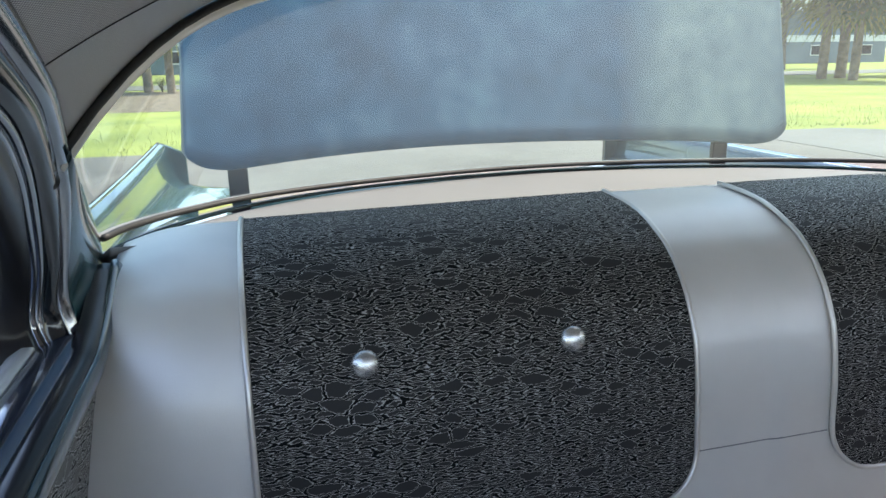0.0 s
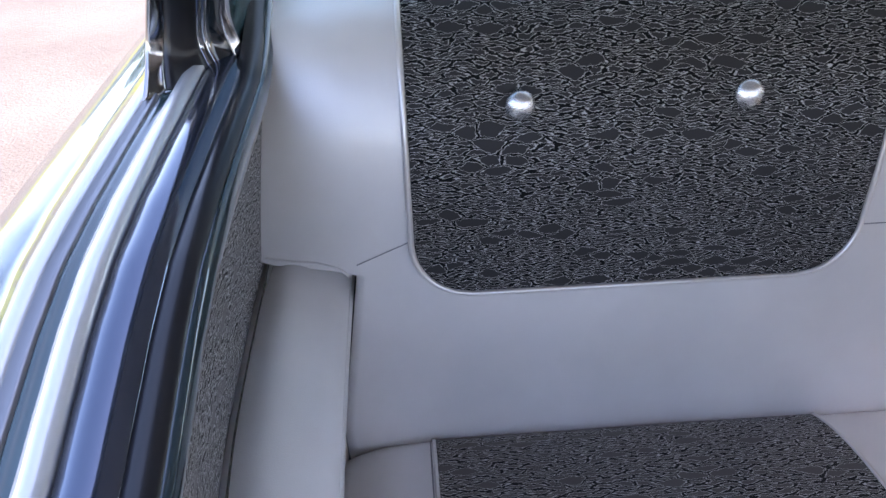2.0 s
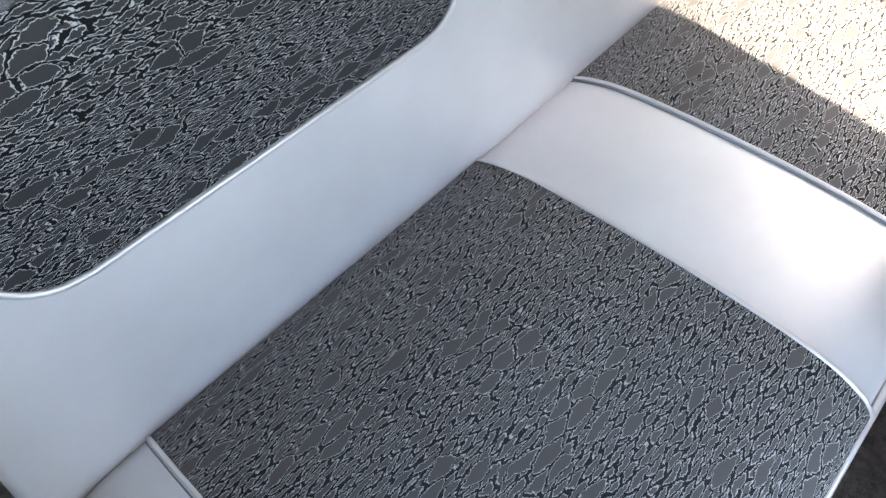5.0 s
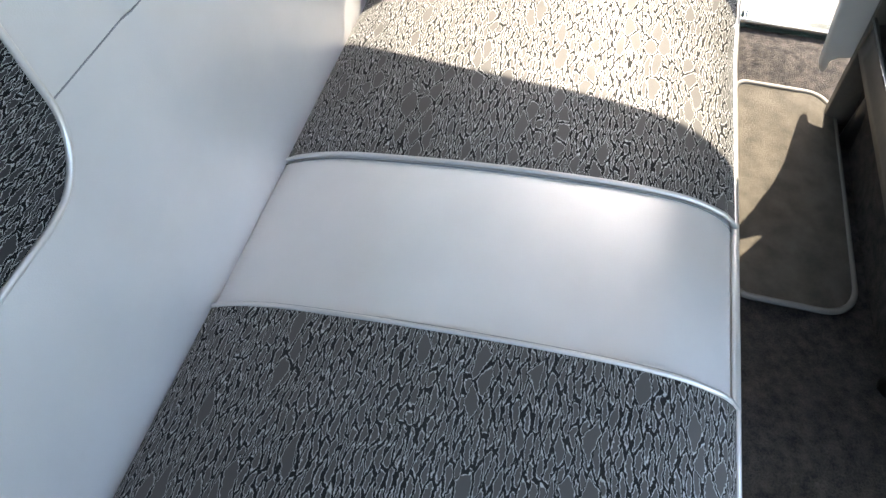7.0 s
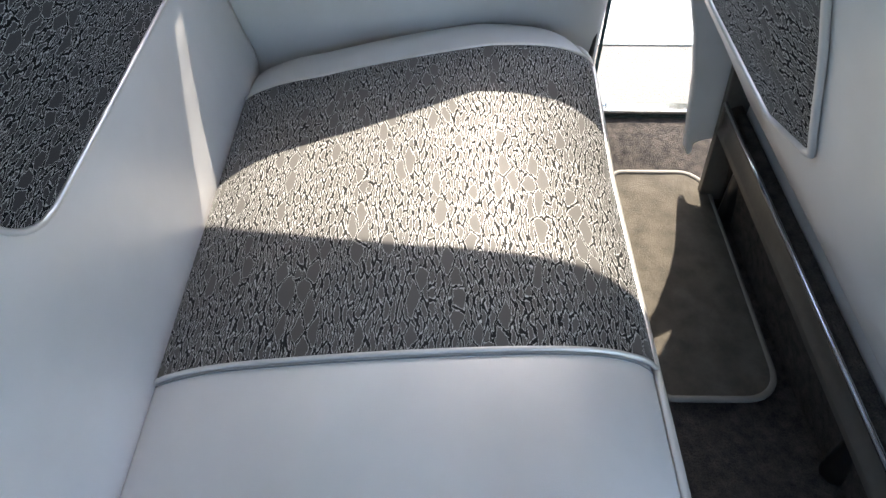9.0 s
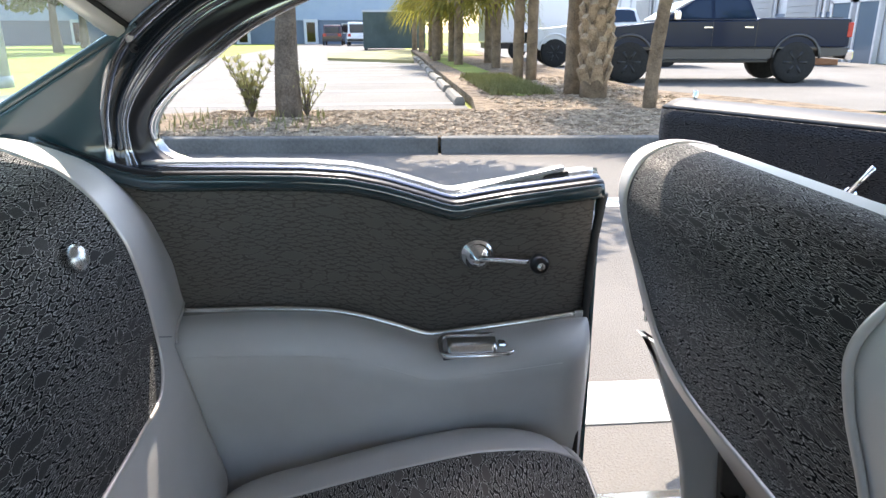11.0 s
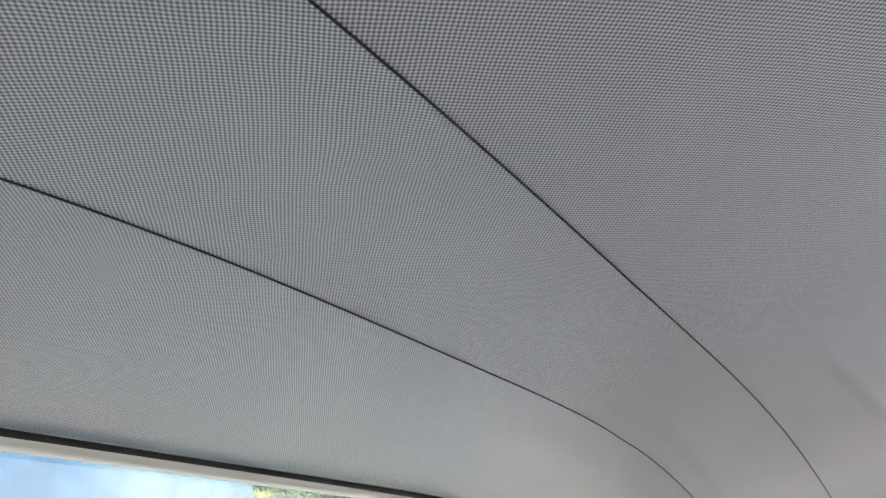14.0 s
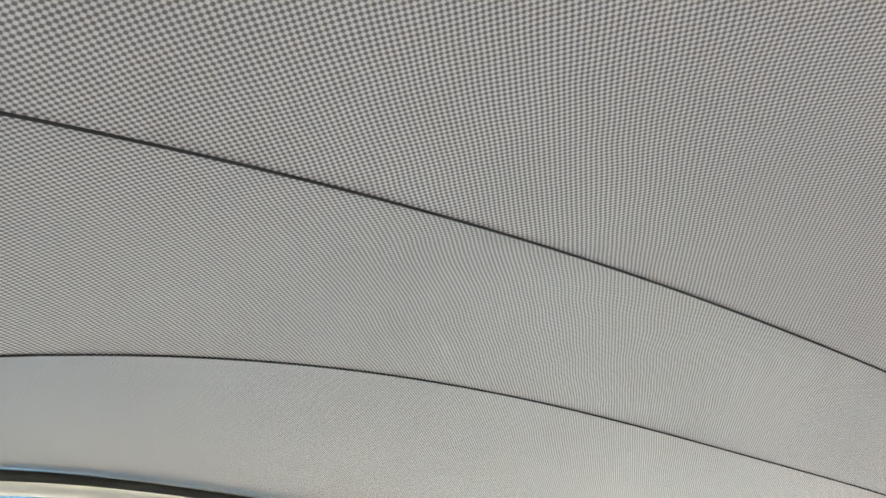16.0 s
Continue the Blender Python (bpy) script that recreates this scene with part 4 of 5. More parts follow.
prism("seat_frame", [(.735, .57), (.745, .46), (.757, .292), (.80, .292), (.80, .60)], 'x', -.655, -.640, TAUPE, front, "taupe painted side frame", .002)
surf("base_plate", lambda u, v: (u, .7445 + .004 * math.sin(v * 3), .492 - .05 * v), lin(-.64, .03, 20), lin(0, 1, 6), TAUPE, front, "taupe painted base plate", .004, None, True)
surf("seat_base", lambda u, v: (u, .758 + .02 * v + .012 * math.sin(v * 3), .585 - .16 * v), lin(-.645, .03, 20), lin(0, 1, 10), BLACKMETAL, front, "black enamelled seat base", .02, None, True)
box("cushion", (-.655, .775, .40), (.65, 1.25, .60), SILVER, front, "silver vinyl cushion", .03)
surf("base_skirt", lambda u, v: (u, .750 + .05 * v + .010 * math.sin(v * 3), .49 - .215 * v), lin(-.655, .03, 20), lin(0, 1, 10), CARPET, front, "dark carpeted seat skirt", .02, None, True)
tube("base_rail", [(-.64, .742, .50), (-.4, .743, .497), (-.1, .744, .495), (.03, .744, .495)], .004, BEAD, front, "bright base strip")
for x in (-.60, -.12):
    tube("seat_track", [(x, .80, .44), (x, .80, .29)], .02, BLACKMETAL, front)


# ---- car: driver door, standing open; rocker; body shell ----
def open_door():
    hinge, tip = Vector((-.80, 1.492, 0)), Vector((-1.61, 1.034, 0))
    d = (tip - hinge).normalized()
    n = Vector((d.y, -d.x, 0)) if d.y > 0 else Vector((-d.y, d.x, 0))
    if n.y > 0:
        n = -n
    L = (tip - hinge).length
    p = thing("driver_door", "open dark car door lined with dark brocade", "car door", base=(-1.2, 1.25, .33))

    def at(s, z, w):
        q = hinge + d * (s * L) + n * w
        return (q.x, q.y, z)
    zt = .972
    surf("inner_panel", lambda u, v: at(u, .40 + (zt - .40) * v, .05), lin(0, 1, 30), lin(0, 1, 20), BROCADE3, p, "dark brocade door lining", .02, lambda u, v: (u * L, v * .6))
    surf("outer_skin", lambda u, v: at(u, .36 + (zt - .36) * v, -.09 - .03 * math.sin(math.pi * v)), lin(0, 1, 20), lin(0, 1, 14), PAINT, p, "dark teal door skin", .01, None, True)
    surf("door_edge", lambda u, v: at(1.0, .36 + (zt - .36) * v, .05 - .14 * u), lin(0, 1, 4), lin(0, 1, 14), PAINT, p, "painted door edge", .008)
    surf("top_rail", lambda u, v: at(u, zt + .018 * math.sin(math.pi * v), .06 - .15 * v), lin(0, 1.005, 30), lin(0, 1, 9), RAILTOP, p, "dull black top rail", .006)
    tube("window_channel", [at(s, zt + .018, -.02) for s in lin(.02, .99, 20)], .006, CHROME, p, "bright window channel", 6)
    tube("lock_button", [at(.955, zt + .01, -.01), at(.955, zt + .045, -.01)], [.005, .007], CHROME, p, "chrome lock button", 8)
    sc_ = .46
    h = disc("door_handle", at(sc_, .838, .05), n, [(.024, 0), (.026, .004), (.018, .012), (.012, .03), (.0, .031)], CHROME, p, "chrome window crank")
    a, b = Vector(at(sc_, .838, .08)), Vector(at(sc_ - .05, .905, .085))
    tube("crank_arm", [a, a.lerp(b, .5), b], [.008, .006, .007], CHROME, h)
    return p


open_door()
rocker = thing("door_sill_plate", "bright ribbed door sill plate beside the carpet", "car body", base=(-.76, 1.0, .30))
surf("plate", lambda u, v: (-.842 - .036 * u, v, .326 - .010 * u), lin(0, 1, 14), lin(.50, 1.75, 20), SATIN, rocker, "", .01)
surf("rocker_skin", lambda u, v: (-.880 - .03 * math.sin(math.pi * u), v, .31 - .13 * u), lin(0, 1, 8), lin(.50, 1.75, 10), PAINT, rocker, "", .01)
tube("striker", [(-.845, .612, .325), (-.855, .612, .342), (-.865, .612, .325)], .006, CHROME, rocker, "chrome striker", 6)
rocker_r = thing("door_sill_plate", "bright ribbed door sill plate beside the carpet", "car body", base=(.76, 1.0, .30))
surf("plate", lambda u, v: (.842 + .036 * u, v, .326 - .010 * u), lin(0, 1, 14), lin(.50, 1.75, 20), SATIN, rocker_r, "", .01, None, True)

# rear body: deck, fins, open boot lid
rear_body = thing("car_rear_body", "dark teal rear wings with tail fins", "car body", base=(0, -1.3, .3))


def wing(sx):
    def fn(u, v):
        y = -.28 - 1.70 * u
        ridge = .965 - .010 * math.sin(u * math.pi)
        sec = [(.62, .86 - .06 * u), (.72, .866 - .06 * u), (.80, .872 - .05 * u), (.842, .892 - .03 * u), (.856, .935), (.866, ridge - .003), (.885, ridge + .004), (.905, ridge - .008), (.922, .93), (.935, .86), (.94, .70), (.93, .45)]
        if y > -.75:
            k = min(1, (-.28 - y) / .47)
            sec = [(x * k + (.752 + (x - .62) * .42) * (1 - k), z * k + (1.0 - max(0, (x - .80)) * .45 if x < .9 else z) * (1 - k)) for x, z in sec]
        q = spline(sec, 30)[int(round(v * 30))]
        return (sx * q[0], y, q[1])
    surf("wing", fn, lin(0, 1, 50), lin(0, 1, 31), PAINT, rear_body, "dark teal wing with fin", .006, None, sx < 0)
    prism("fin_end", [(sx * x, z) for x, z in ((.80, .93), (.865, .962), (.905, .955), (.93, .92), (.93, .78), (.80, .78))], 'y', -1.99, -1.965, PAINT, rear_body, "", .004)
    tube("fin_trim", [(sx * .886, -.62 - 1.34 * t, .968 - .01 * math.sin(math.pi * (.2 + .8 * t))) for t in lin(0, 1, 30)], .007, CHROME, rear_body, "bright fin strip", 6)


wing(1)
wing(-1)
surf("deck", lambda u, v: (RW_LOW[u][0] * (1 - .12 * v), (RW_LOW[u][1] - .004) * (1 - v) + v * min(-.86, RW_LOW[u][1] - .004), 1.018 - .03 * v - .02 * (RW_LOW[u][0] / .75) ** 2 * v), list(range(61)), lin(0, 1, 8), PAINT, rear_body, "dark teal deck", .006, None, True)
surf("boot_floor", lambda u, v: (u, v, .52), lin(-.80, .80, 6), lin(-1.95, -.80, 6), CARPET, rear_body, "dark boot floor", .02)

lid = thing("boot_lid", "raised boot lid, smeared dark teal paint with a pale haze painted in", "boot lid", base=(0, -.92, 1.0))


def lid_pt(u, v):
    # v: 0 at the lower (front) edge, 1 at the far edge, which stands high
    w = .738 - .06 * v
    zl = 1.053 - .049 * abs(u) ** 2.2 + .012 * u * (1 - abs(u))
    c = max(0.0, (abs(u) - .86) / .14)
    zl += .055 * (1 - math.sqrt(max(0, 1 - c * c)))
    z = zl + (2.10 - zl) * v
    y = -.905 - .18 * v - .05 * (abs(u) ** 2)
    return (u * w - .041, y, z)


us = [-1 + 2 * (k / 80) for k in range(81)]
us = [math.copysign(1 - (1 - abs(u)) ** 1.4, u) for u in us]
surf("lid_skin", lid_pt, us, lin(0, 1, 30), LIDPAINT, lid, "smeared dark teal paint with painted-in haze", .03, None, True)
for sx in (1, -1):
    box("hinge_arm", (sx * .598 - .021, -.985, .90), (sx * .598 + .021, -.970, 1.06), BLACKMETAL, lid, "black hinge arm", .003)

# ---- car: wheels and plain front body ----
def car_wheel(parent, x, y):
    sx = math.copysign(1, x)
    w = disc("wheel", (x, y, .335), (sx, 0, 0), [(.20, -.09), (.31, -.09), (.335, -.06), (.335, .06), (.31, .09), (.22, .09)], TYRE, parent, "black tyre", 32)
    disc("hub_cap", (x + sx * .05, y, .335), (sx, 0, 0), [(.21, 0), (.215, .03), (.18, .045), (.08, .05), (.06, .07), (.01, .075)], CHROME, w, "chrome hub cap", 24)


front_body = thing("car_front_body", "dark teal front wings and bonnet", "car body", base=(0, 2.2, .3))
surf("bonnet", lambda u, v: (u * (.74 - .06 * v), 1.62 + 1.15 * v, .985 + .03 * (1 - u * u) - .10 * v * v), lin(-1, 1, 25), lin(0, 1, 16), PAINT, front_body, "dark teal bonnet", .01)
for sx in (1, -1):
    surf("front_wing", lambda u, v: (sx * (.74 + .17 * math.sin(v * math.pi / 2)), 1.62 + 1.20 * u, .985 - .10 * u * u - .33 * (1 - math.cos(v * math.pi / 2)) - .0 * v), lin(0, 1, 16), lin(0, 1, 12), PAINT, front_body, "dark teal wing", .01, None, sx < 0)
surf("front_bumper", lambda u, v: (u * .92, 2.86 - .10 * u * u + .05 * math.sin(math.pi * v), .42 + .16 * v), lin(-1, 1, 21), lin(0, 1, 7), CHROME, front_body, "chrome bumper", .01)
for x in (-.72, .72):
    car_wheel(rear_body, x, -.85)
    car_wheel(front_body, x, 2.05)

# plain front end that closes the cabin
dash = thing("dashboard", "plain dark dashboard and firewall closing the cabin", "dashboard", base=(0, 1.55, .3))
surf("firewall", lambda u, v: (u, 1.60, .28 + .66 * v), lin(-.76, .76, 6), lin(0, 1, 6), CARPET, dash, "dark carpeted firewall", .02)
surf("dash_panel", lambda u, v: (u, 1.44 + .16 * (1 - math.cos(v * math.pi / 2)) - .03 * u * u, .66 + .32 * math.sin(v * math.pi / 2)), lin(-.76, .76, 20), lin(0, 1, 12), PAINT, dash, "dark painted dash", .02)
for sx in (1, -1):
    tube("windscreen_pillar", [(sx * .64, 1.19, 1.375), (sx * .70, 1.36, 1.22), (sx * .74, 1.46, 1.08), (sx * .745, 1.50, .985)], .022, PAINT, front_body, "dark teal windscreen pillar", 8)
surf("rear_valance", lambda u, v: (u * .90, -1.97 + .06 * u * u, .34 + .44 * v), lin(-1, 1, 15), lin(0, 1, 6), PAINT, rear_body, "dark teal rear valance", .01, None, True)
surf("rear_bumper", lambda u, v: (u * .94, -2.06 + .10 * u * u - .05 * math.sin(math.pi * v), .40 + .16 * v), lin(-1, 1, 21), lin(0, 1, 7), CHROME, rear_body, "chrome rear bumper", .01, None, True)

# ---- outside: ground ----
def flat(name, outline, z, material, label, category, thick=.02):
    bm = bmesh.new()
    f = bm.faces.new([bm.verts.new((x, y, z)) for x, y in outline])
    if f.normal.z < 0:
        f.normal_flip()
    e = bmesh.ops.extrude_face_region(bm, geom=[f])
    bmesh.ops.translate(bm, verts=[v for v in e['geom'] if isinstance(v, bmesh.types.BMVert)], vec=(0, 0, -thick))
    bmesh.ops.recalc_face_normals(bm, faces=bm.faces)
    return tagged(part(name, bm, material), label, category, kind="structure")


def kerb_x(y):
    return -6.70 + .077 * y


gr = surf("ground", lambda u, v: (u, v, -.03), lin(-700, 700, 9), lin(-700, 700, 9), GRASS)
tagged(gr, "flat sunny lawn reaching to the horizon", "ground", kind="structure")
flat("road", [(kerb_x(-9.2), -9.0), (2, -9.6), (90, -11), (90, 70), (kerb_x(40), 40), (kerb_x(0), 0)], 0, ASPHALT, "grey asphalt drive with worn patches", "road")
flat("pavement_side_drive", [(1.25, -9.45), (40, -10.2), (40, 30), (3.2, 30), (1.9, 16), (1.45, 8), (1.2, 3), (1.3, -2), (1.22, -6)], .004, OLDASPH, "weathered brownish asphalt beside the car", "road", .003)
flat("pavement_car_park", [(-75, -7.9), (-24, -7.5), (-12.2, -7.1), (-10.2, -7.6), (-8.8, -9.0), (-6.8, -9.1), (-6.6, -2.2), (-7.1, -2.7), (-7.6, -3.2), (-8.4, -3.4), (-9.1, -3.0), (-9.35, -2.3), (-9.6, 1.55), (-75, 1.75)], .006, PALEASPH, "sunlit pale asphalt car park", "car park")
flat("pavement_yard", [(-75, 5.6), (-12.5, 5.2), (-9.8, 6.6), (-9.8, 18), (-75, 18)], .006, PALEASPH, "sunlit pale asphalt yard", "car park")
flat("far_road", [(-160, -40), (160, -40), (160, -33.5), (-160, -33.5)], -.01, PALEASPH, "pale far road beyond the lawn", "road")
flat("ground_island", [(kerb_x(-2.2) - .15, -2.2), (kerb_x(7) - .15, 7), (-9.7, 6.5), (-12.4, 5.1), (-44, 5.5), (-44, 1.85), (-11.1, 1.65), (-9.5, 1.5), (-9.35, -2.3), (-9.1, -3.0), (-8.4, -3.4), (-7.6, -3.2), (-7.1, -2.7)], .14, MULCH, "planted island covered with bark mulch", "planting bed", .15)
flat("ground_islet", [(-30.4, -2.2), (-27.0, 1.35), (-44, 1.8), (-38, -2.8)], .12, DRYGRASS, "small grass islet with a raised edge in the car park", "grass", .12)
flat("ground_pine_straw", [(-3, -18.5), (16, -19.5), (26, -31), (2, -32)], -.024, MULCH, "tan pine straw below trees on the lawn", "planting bed", .004)
for x0, x1, y0, y1 in ((-16.5, -11.6, 2.0, 3.1), (-30, -18, 2.1, 3.0), (-40, -31, 2.2, 4.6)):
    flat("ground_turf", [(x0, y0 + .1), (x0 + 1, y0), (x1, y0 + .2), (x1 + .3, (y0 + y1) / 2), (x1 - .4, y1), (x0 + .5, y1 - .1)], .155, GRASS, "patch of sunny turf on the island", "grass")

kerb = tagged(new("kerb"), "grey cast concrete kerb with open joints", "kerb", kind="structure")
BASES[kerb] = Vector((0, 0, 0))
kb = box_bm((-.09, -1.49, -.03), (.09, 1.49, .155), .02)
kme = bpy.data.meshes.new("kerb_stone")
kb.to_mesh(kme)
kb.free()
kme.materials.append(KERBSTONE)
for k in range(4):
    o = new("kerb_stone", kme)
    o.parent = kerb
    y = -.72 + 3.0 * k
    o.matrix_basis = pose(kerb_x(y) - .09, y, 0, 0, 0, -4.4)

stop = thing("parking_stop", "cast concrete wheel stop lying on the asphalt", "wheel stop", "wheel stops")
prism("block", [(-.09, 0), (-.09, .08), (-.05, .14), (.05, .14), (.09, .08), (.09, 0)], 'x', -.9, .9, CONCRETE, stop, "", .012)
stop.matrix_basis = pose(-12.15, 1.46, .006)
for k in range(1, 8):
    copy_thing(stop, pose(-12.15 - 2.62 * k, 1.46 + .02 * k, .006, 0, 0, (k * 37) % 5 - 2))
for k, x in enumerate((-11.55, -14.25, -16.85, -19.6, -22.6, -25.2, -27.9, -30.5)):
    flat("line_marking", [(x - .05, -3.9), (x + .05, -3.9), (x + .05, 1.5), (x - .05, 1.5)], .014, LINEP, "worn white parking bay line", "road marking", .006)
for x, y0, y1 in ((-1.75, -3.2, 3.0), (-4.45, -3.2, 3.0)):
    flat("line_marking", [(x - .13, y0), (x + .13, y0), (x + .13, y1), (x - .13, y1)], .006, LINEP, "worn white line painted on the drive", "road marking", .004)
flat("line_marking", [(-15.8, -6.95), (-12.6, -6.55), (-12.6, -6.45), (-15.8, -6.85)], .014, LINEP, "worn white edge line", "road marking", .006)


def scatter(name, n, area, zfun, size, material, label, category, seed, tall=False):
    """Loose small pieces or blades in one mesh."""
    r = np.random.RandomState(seed)
    verts, faces = [], []
    for _ in range(n):
        x, y = area(r)
        z = zfun(x, y)
        s = size * r.uniform(.5, 1.6)
        a = r.uniform(0, 6.283)
        c, d = math.cos(a), math.sin(a)
        b = len(verts)
        if tall:
            w = s * .09
            lx, ly = r.uniform(-.35, .35, 2) * s
            verts += [(x - c * w, y - d * w, z), (x + c * w, y + d * w, z), (x + d * w, y - c * w, z), (x + lx, y + ly, z + s)]
        else:
            w = s * .35
            t = r.uniform(0, .3) * s
            verts += [(x - c * s, y - d * s, z), (x + c * s, y + d * s, z + t), (x - d * w, y + c * w, z), (x, y, z + s * .35)]
        faces += [(b, b + 1, b + 3), (b + 1, b + 2, b + 3), (b + 2, b, b + 3), (b, b + 2, b + 1)]
    return tagged(from_data(name, verts, faces, material, smooth=False), label, category, kind="stuff")


def on_bed(r):
    y = r.uniform(-2.1, 6)
    return kerb_x(y) - .25 - r.uniform(0, 1) ** 1.3 * 2.4, y


scatter("bark_chips", 15000, on_bed, lambda x, y: .14, .042, CHIP, "loose pale bark chips on the planting bed", "mulch", 3)
scatter("leaf_litter", 2500, lambda r: (r.uniform(-16, -9.5), r.uniform(1.9, 5.0)), lambda x, y: .14, .05, CHIP, "dry leaf litter on the island", "mulch", 4)
scatter("turf_blades", 6000, lambda r: (r.uniform(-16.4, -11.4), r.uniform(2.0, 3.1)), lambda x, y: .15, .09, GRASSBLADE, "tufts of turf on the island", "grass", 5, True)
scatter("bed_weeds", 350, lambda r: (kerb_x(0) - r.uniform(.4, 2.2), r.uniform(-5, -.5)), lambda x, y: .14, .11, GRASSBLADE, "sparse weeds in the planting bed", "grass", 6, True)


# ---- outside: trees ----
def leaf_cloud(name, blobs, n, size, material, parent, seed, label=""):
    """Many single leaves in uneven clumps."""
    r = np.random.RandomState(seed)
    verts, faces = [], []
    w = np.array([b[3] ** 2 for b in blobs])
    w = w / w.sum()
    for _ in range(n):
        bx, by, bz, br = blobs[r.choice(len(blobs), p=w)]
        v = r.normal(size=3)
        v = v / np.linalg.norm(v) * br * r.uniform(.35, 1.0) ** .6
        c = np.array((bx, by, bz)) + v * np.array((1, 1, .75))
        a, b = r.normal(size=3), r.normal(size=3)
        a /= np.linalg.norm(a)
        b -= a * a.dot(b)
        b /= np.linalg.norm(b)
        s = size * r.uniform(.6, 1.5)
        k = len(verts)
        verts += [c - a * s, c + b * s * .45, c + a * s, c - b * s * .45]
        faces.append((k, k + 1, k + 2, k + 3))
    return from_data(name, verts, faces, material, parent, label, smooth=False)


def broadleaf(height, spread, seed, leaves=3500, trunk_r=.16, low=.35, label="broadleaf tree with a dark uneven crown", leafmat=None, size=.22):
    r = random.Random(seed)
    p = thing("tree", label, "tree", "background trees")
    stem = [(0, 0, -.05), (.03, .02, height * .15), (-.05, .05, height * .32), (.04, -.04, height * .5), (0, .03, height * .72)]
    tube("trunk", spline(stem, 14), [trunk_r * (1.25 - 1.0 * k / 14) for k in range(15)], BARK, p, "", 9)
    blobs = []
    for k in range(11):
        a = k * 2.4 + r.uniform(-.4, .4)
        z = height * (low + (1 - low) * r.uniform(.15, .9))
        d = spread * r.uniform(.35, .85) * (1.1 - .6 * abs(z / height - .6))
        tip = (math.cos(a) * d, math.sin(a) * d, z)
        s = (0, 0, height * r.uniform(.28, .6))
        mid = tuple((x + y) / 2 + r.uniform(-.15, .15) for x, y in zip(s, tip))
        tube("limb", spline([s, mid, tip], 6), [trunk_r * .45 * (1 - .12 * i) for i in range(7)], BARK, p, "", 6)
        blobs.append((*tip, spread * r.uniform(.28, .45)))
    blobs.append((0, 0, height * .85, spread * .45))
    leaf_cloud("crown", blobs, leaves, size, leafmat or LEAF, p, seed)
    return p


def cabbage_palm(height, radius, seed, boots=0, fronds=26, lean=(0, 0), green=None, label="cabbage palm with a fibrous brown trunk"):
    r = random.Random(seed)
    p = thing("palm_tree", label, "palm tree", "palms on the island")
    pts = [(lean[0] * t * t, lean[1] * t * t, height * t - .05) for t in lin(0, 1, 16)]
    tube("trunk", pts, [radius * (1.12 - .2 * t + .05 * math.sin(t * 40)) for t in lin(0, 1, 16)], PALMBARK, p, "", 12)
    top = Vector(pts[-1])
    if boots:
        # criss-cross stubs of old leaf stalks, each a wedge standing off the trunk
        verts, faces = [], []
        rows = int(height / .19)
        for k in range(rows):
            z = .20 + k * .19
            cx, cy = np.interp(z, [q[2] for q in pts], [q[0] for q in pts]), np.interp(z, [q[2] for q in pts], [q[1] for q in pts])
            for i in range(6):
                a = 2 * math.pi * (i + .5 * (k % 2)) / 6 + r.uniform(-.12, .12)
                c, s = math.cos(a), math.sin(a)
                w, h, o = .115, .36 * r.uniform(.8, 1.2), radius * r.uniform(.5, .85)
                b = len(verts)
                for (t, rad, zz) in ((-w, radius * .95, 0), (w, radius * .95, 0), (-w * .55, radius + o * .7, h * .8), (w * .55, radius + o * .7, h * .8), (-w * .45, radius * .98 + o * .35, h), (w * .45, radius * .98 + o * .35, h)):
                    verts.append((cx + c * rad - s * t, cy + s * rad + c * t, z + zz))
                faces += [(b, b + 1, b + 3, b + 2), (b + 2, b + 3, b + 5, b + 4), (b, b + 2, b + 4), (b + 1, b + 5, b + 3), (b, b + 4, b + 5, b + 1)]
        from_data("leaf_boot_bark", verts, faces, PALMBOOT, p, "criss-cross stubs of old leaf stalks", smooth=False)
    verts, faces = [], []
    for k in range(fronds):
        a = k * 2.399
        el = radians(r.uniform(-50, 75))
        L = r.uniform(.9, 1.5)
        d = Vector((math.cos(a) * math.cos(el), math.sin(a) * math.cos(el), math.sin(el)))
        side = d.cross(Vector((0, 0, 1))).normalized()
        up = side.cross(d)
        hub = top + d * L * .55 - Vector((0, 0, .1 * L))
        b = len(verts)
        verts += [top + side * .015, top - side * .015, hub + side * .02, hub - side * .02]
        faces.append((b, b + 1, b + 3, b + 2))
        for j in range(18):
            t = -1.9 + 3.8 * j / 17
            e = (d * math.cos(t) + side * math.sin(t)).normalized()
            ln_ = L * .85 * (.55 + .45 * math.cos(t / 2))
            mid = hub + e * ln_ * .6 - up * .02
            tip = hub + e * ln_ - Vector((0, 0, .25 * ln_ * r.uniform(.6, 1.3)))
            wv = e.cross(up).normalized() * .028
            b = len(verts)
            verts += [hub, mid + wv, tip, mid - wv]
            faces.append((b, b + 1, b + 2, b + 3))
    from_data("crown", verts, faces, green or FROND, p, "fan fronds, yellow-green", smooth=False)
    return p


def place(ob, x, y, z, rz=0, s=1.0):
    ob.matrix_basis = pose(x, y, z, 0, 0, rz) @ Matrix.Scale(s, 4)
    return ob


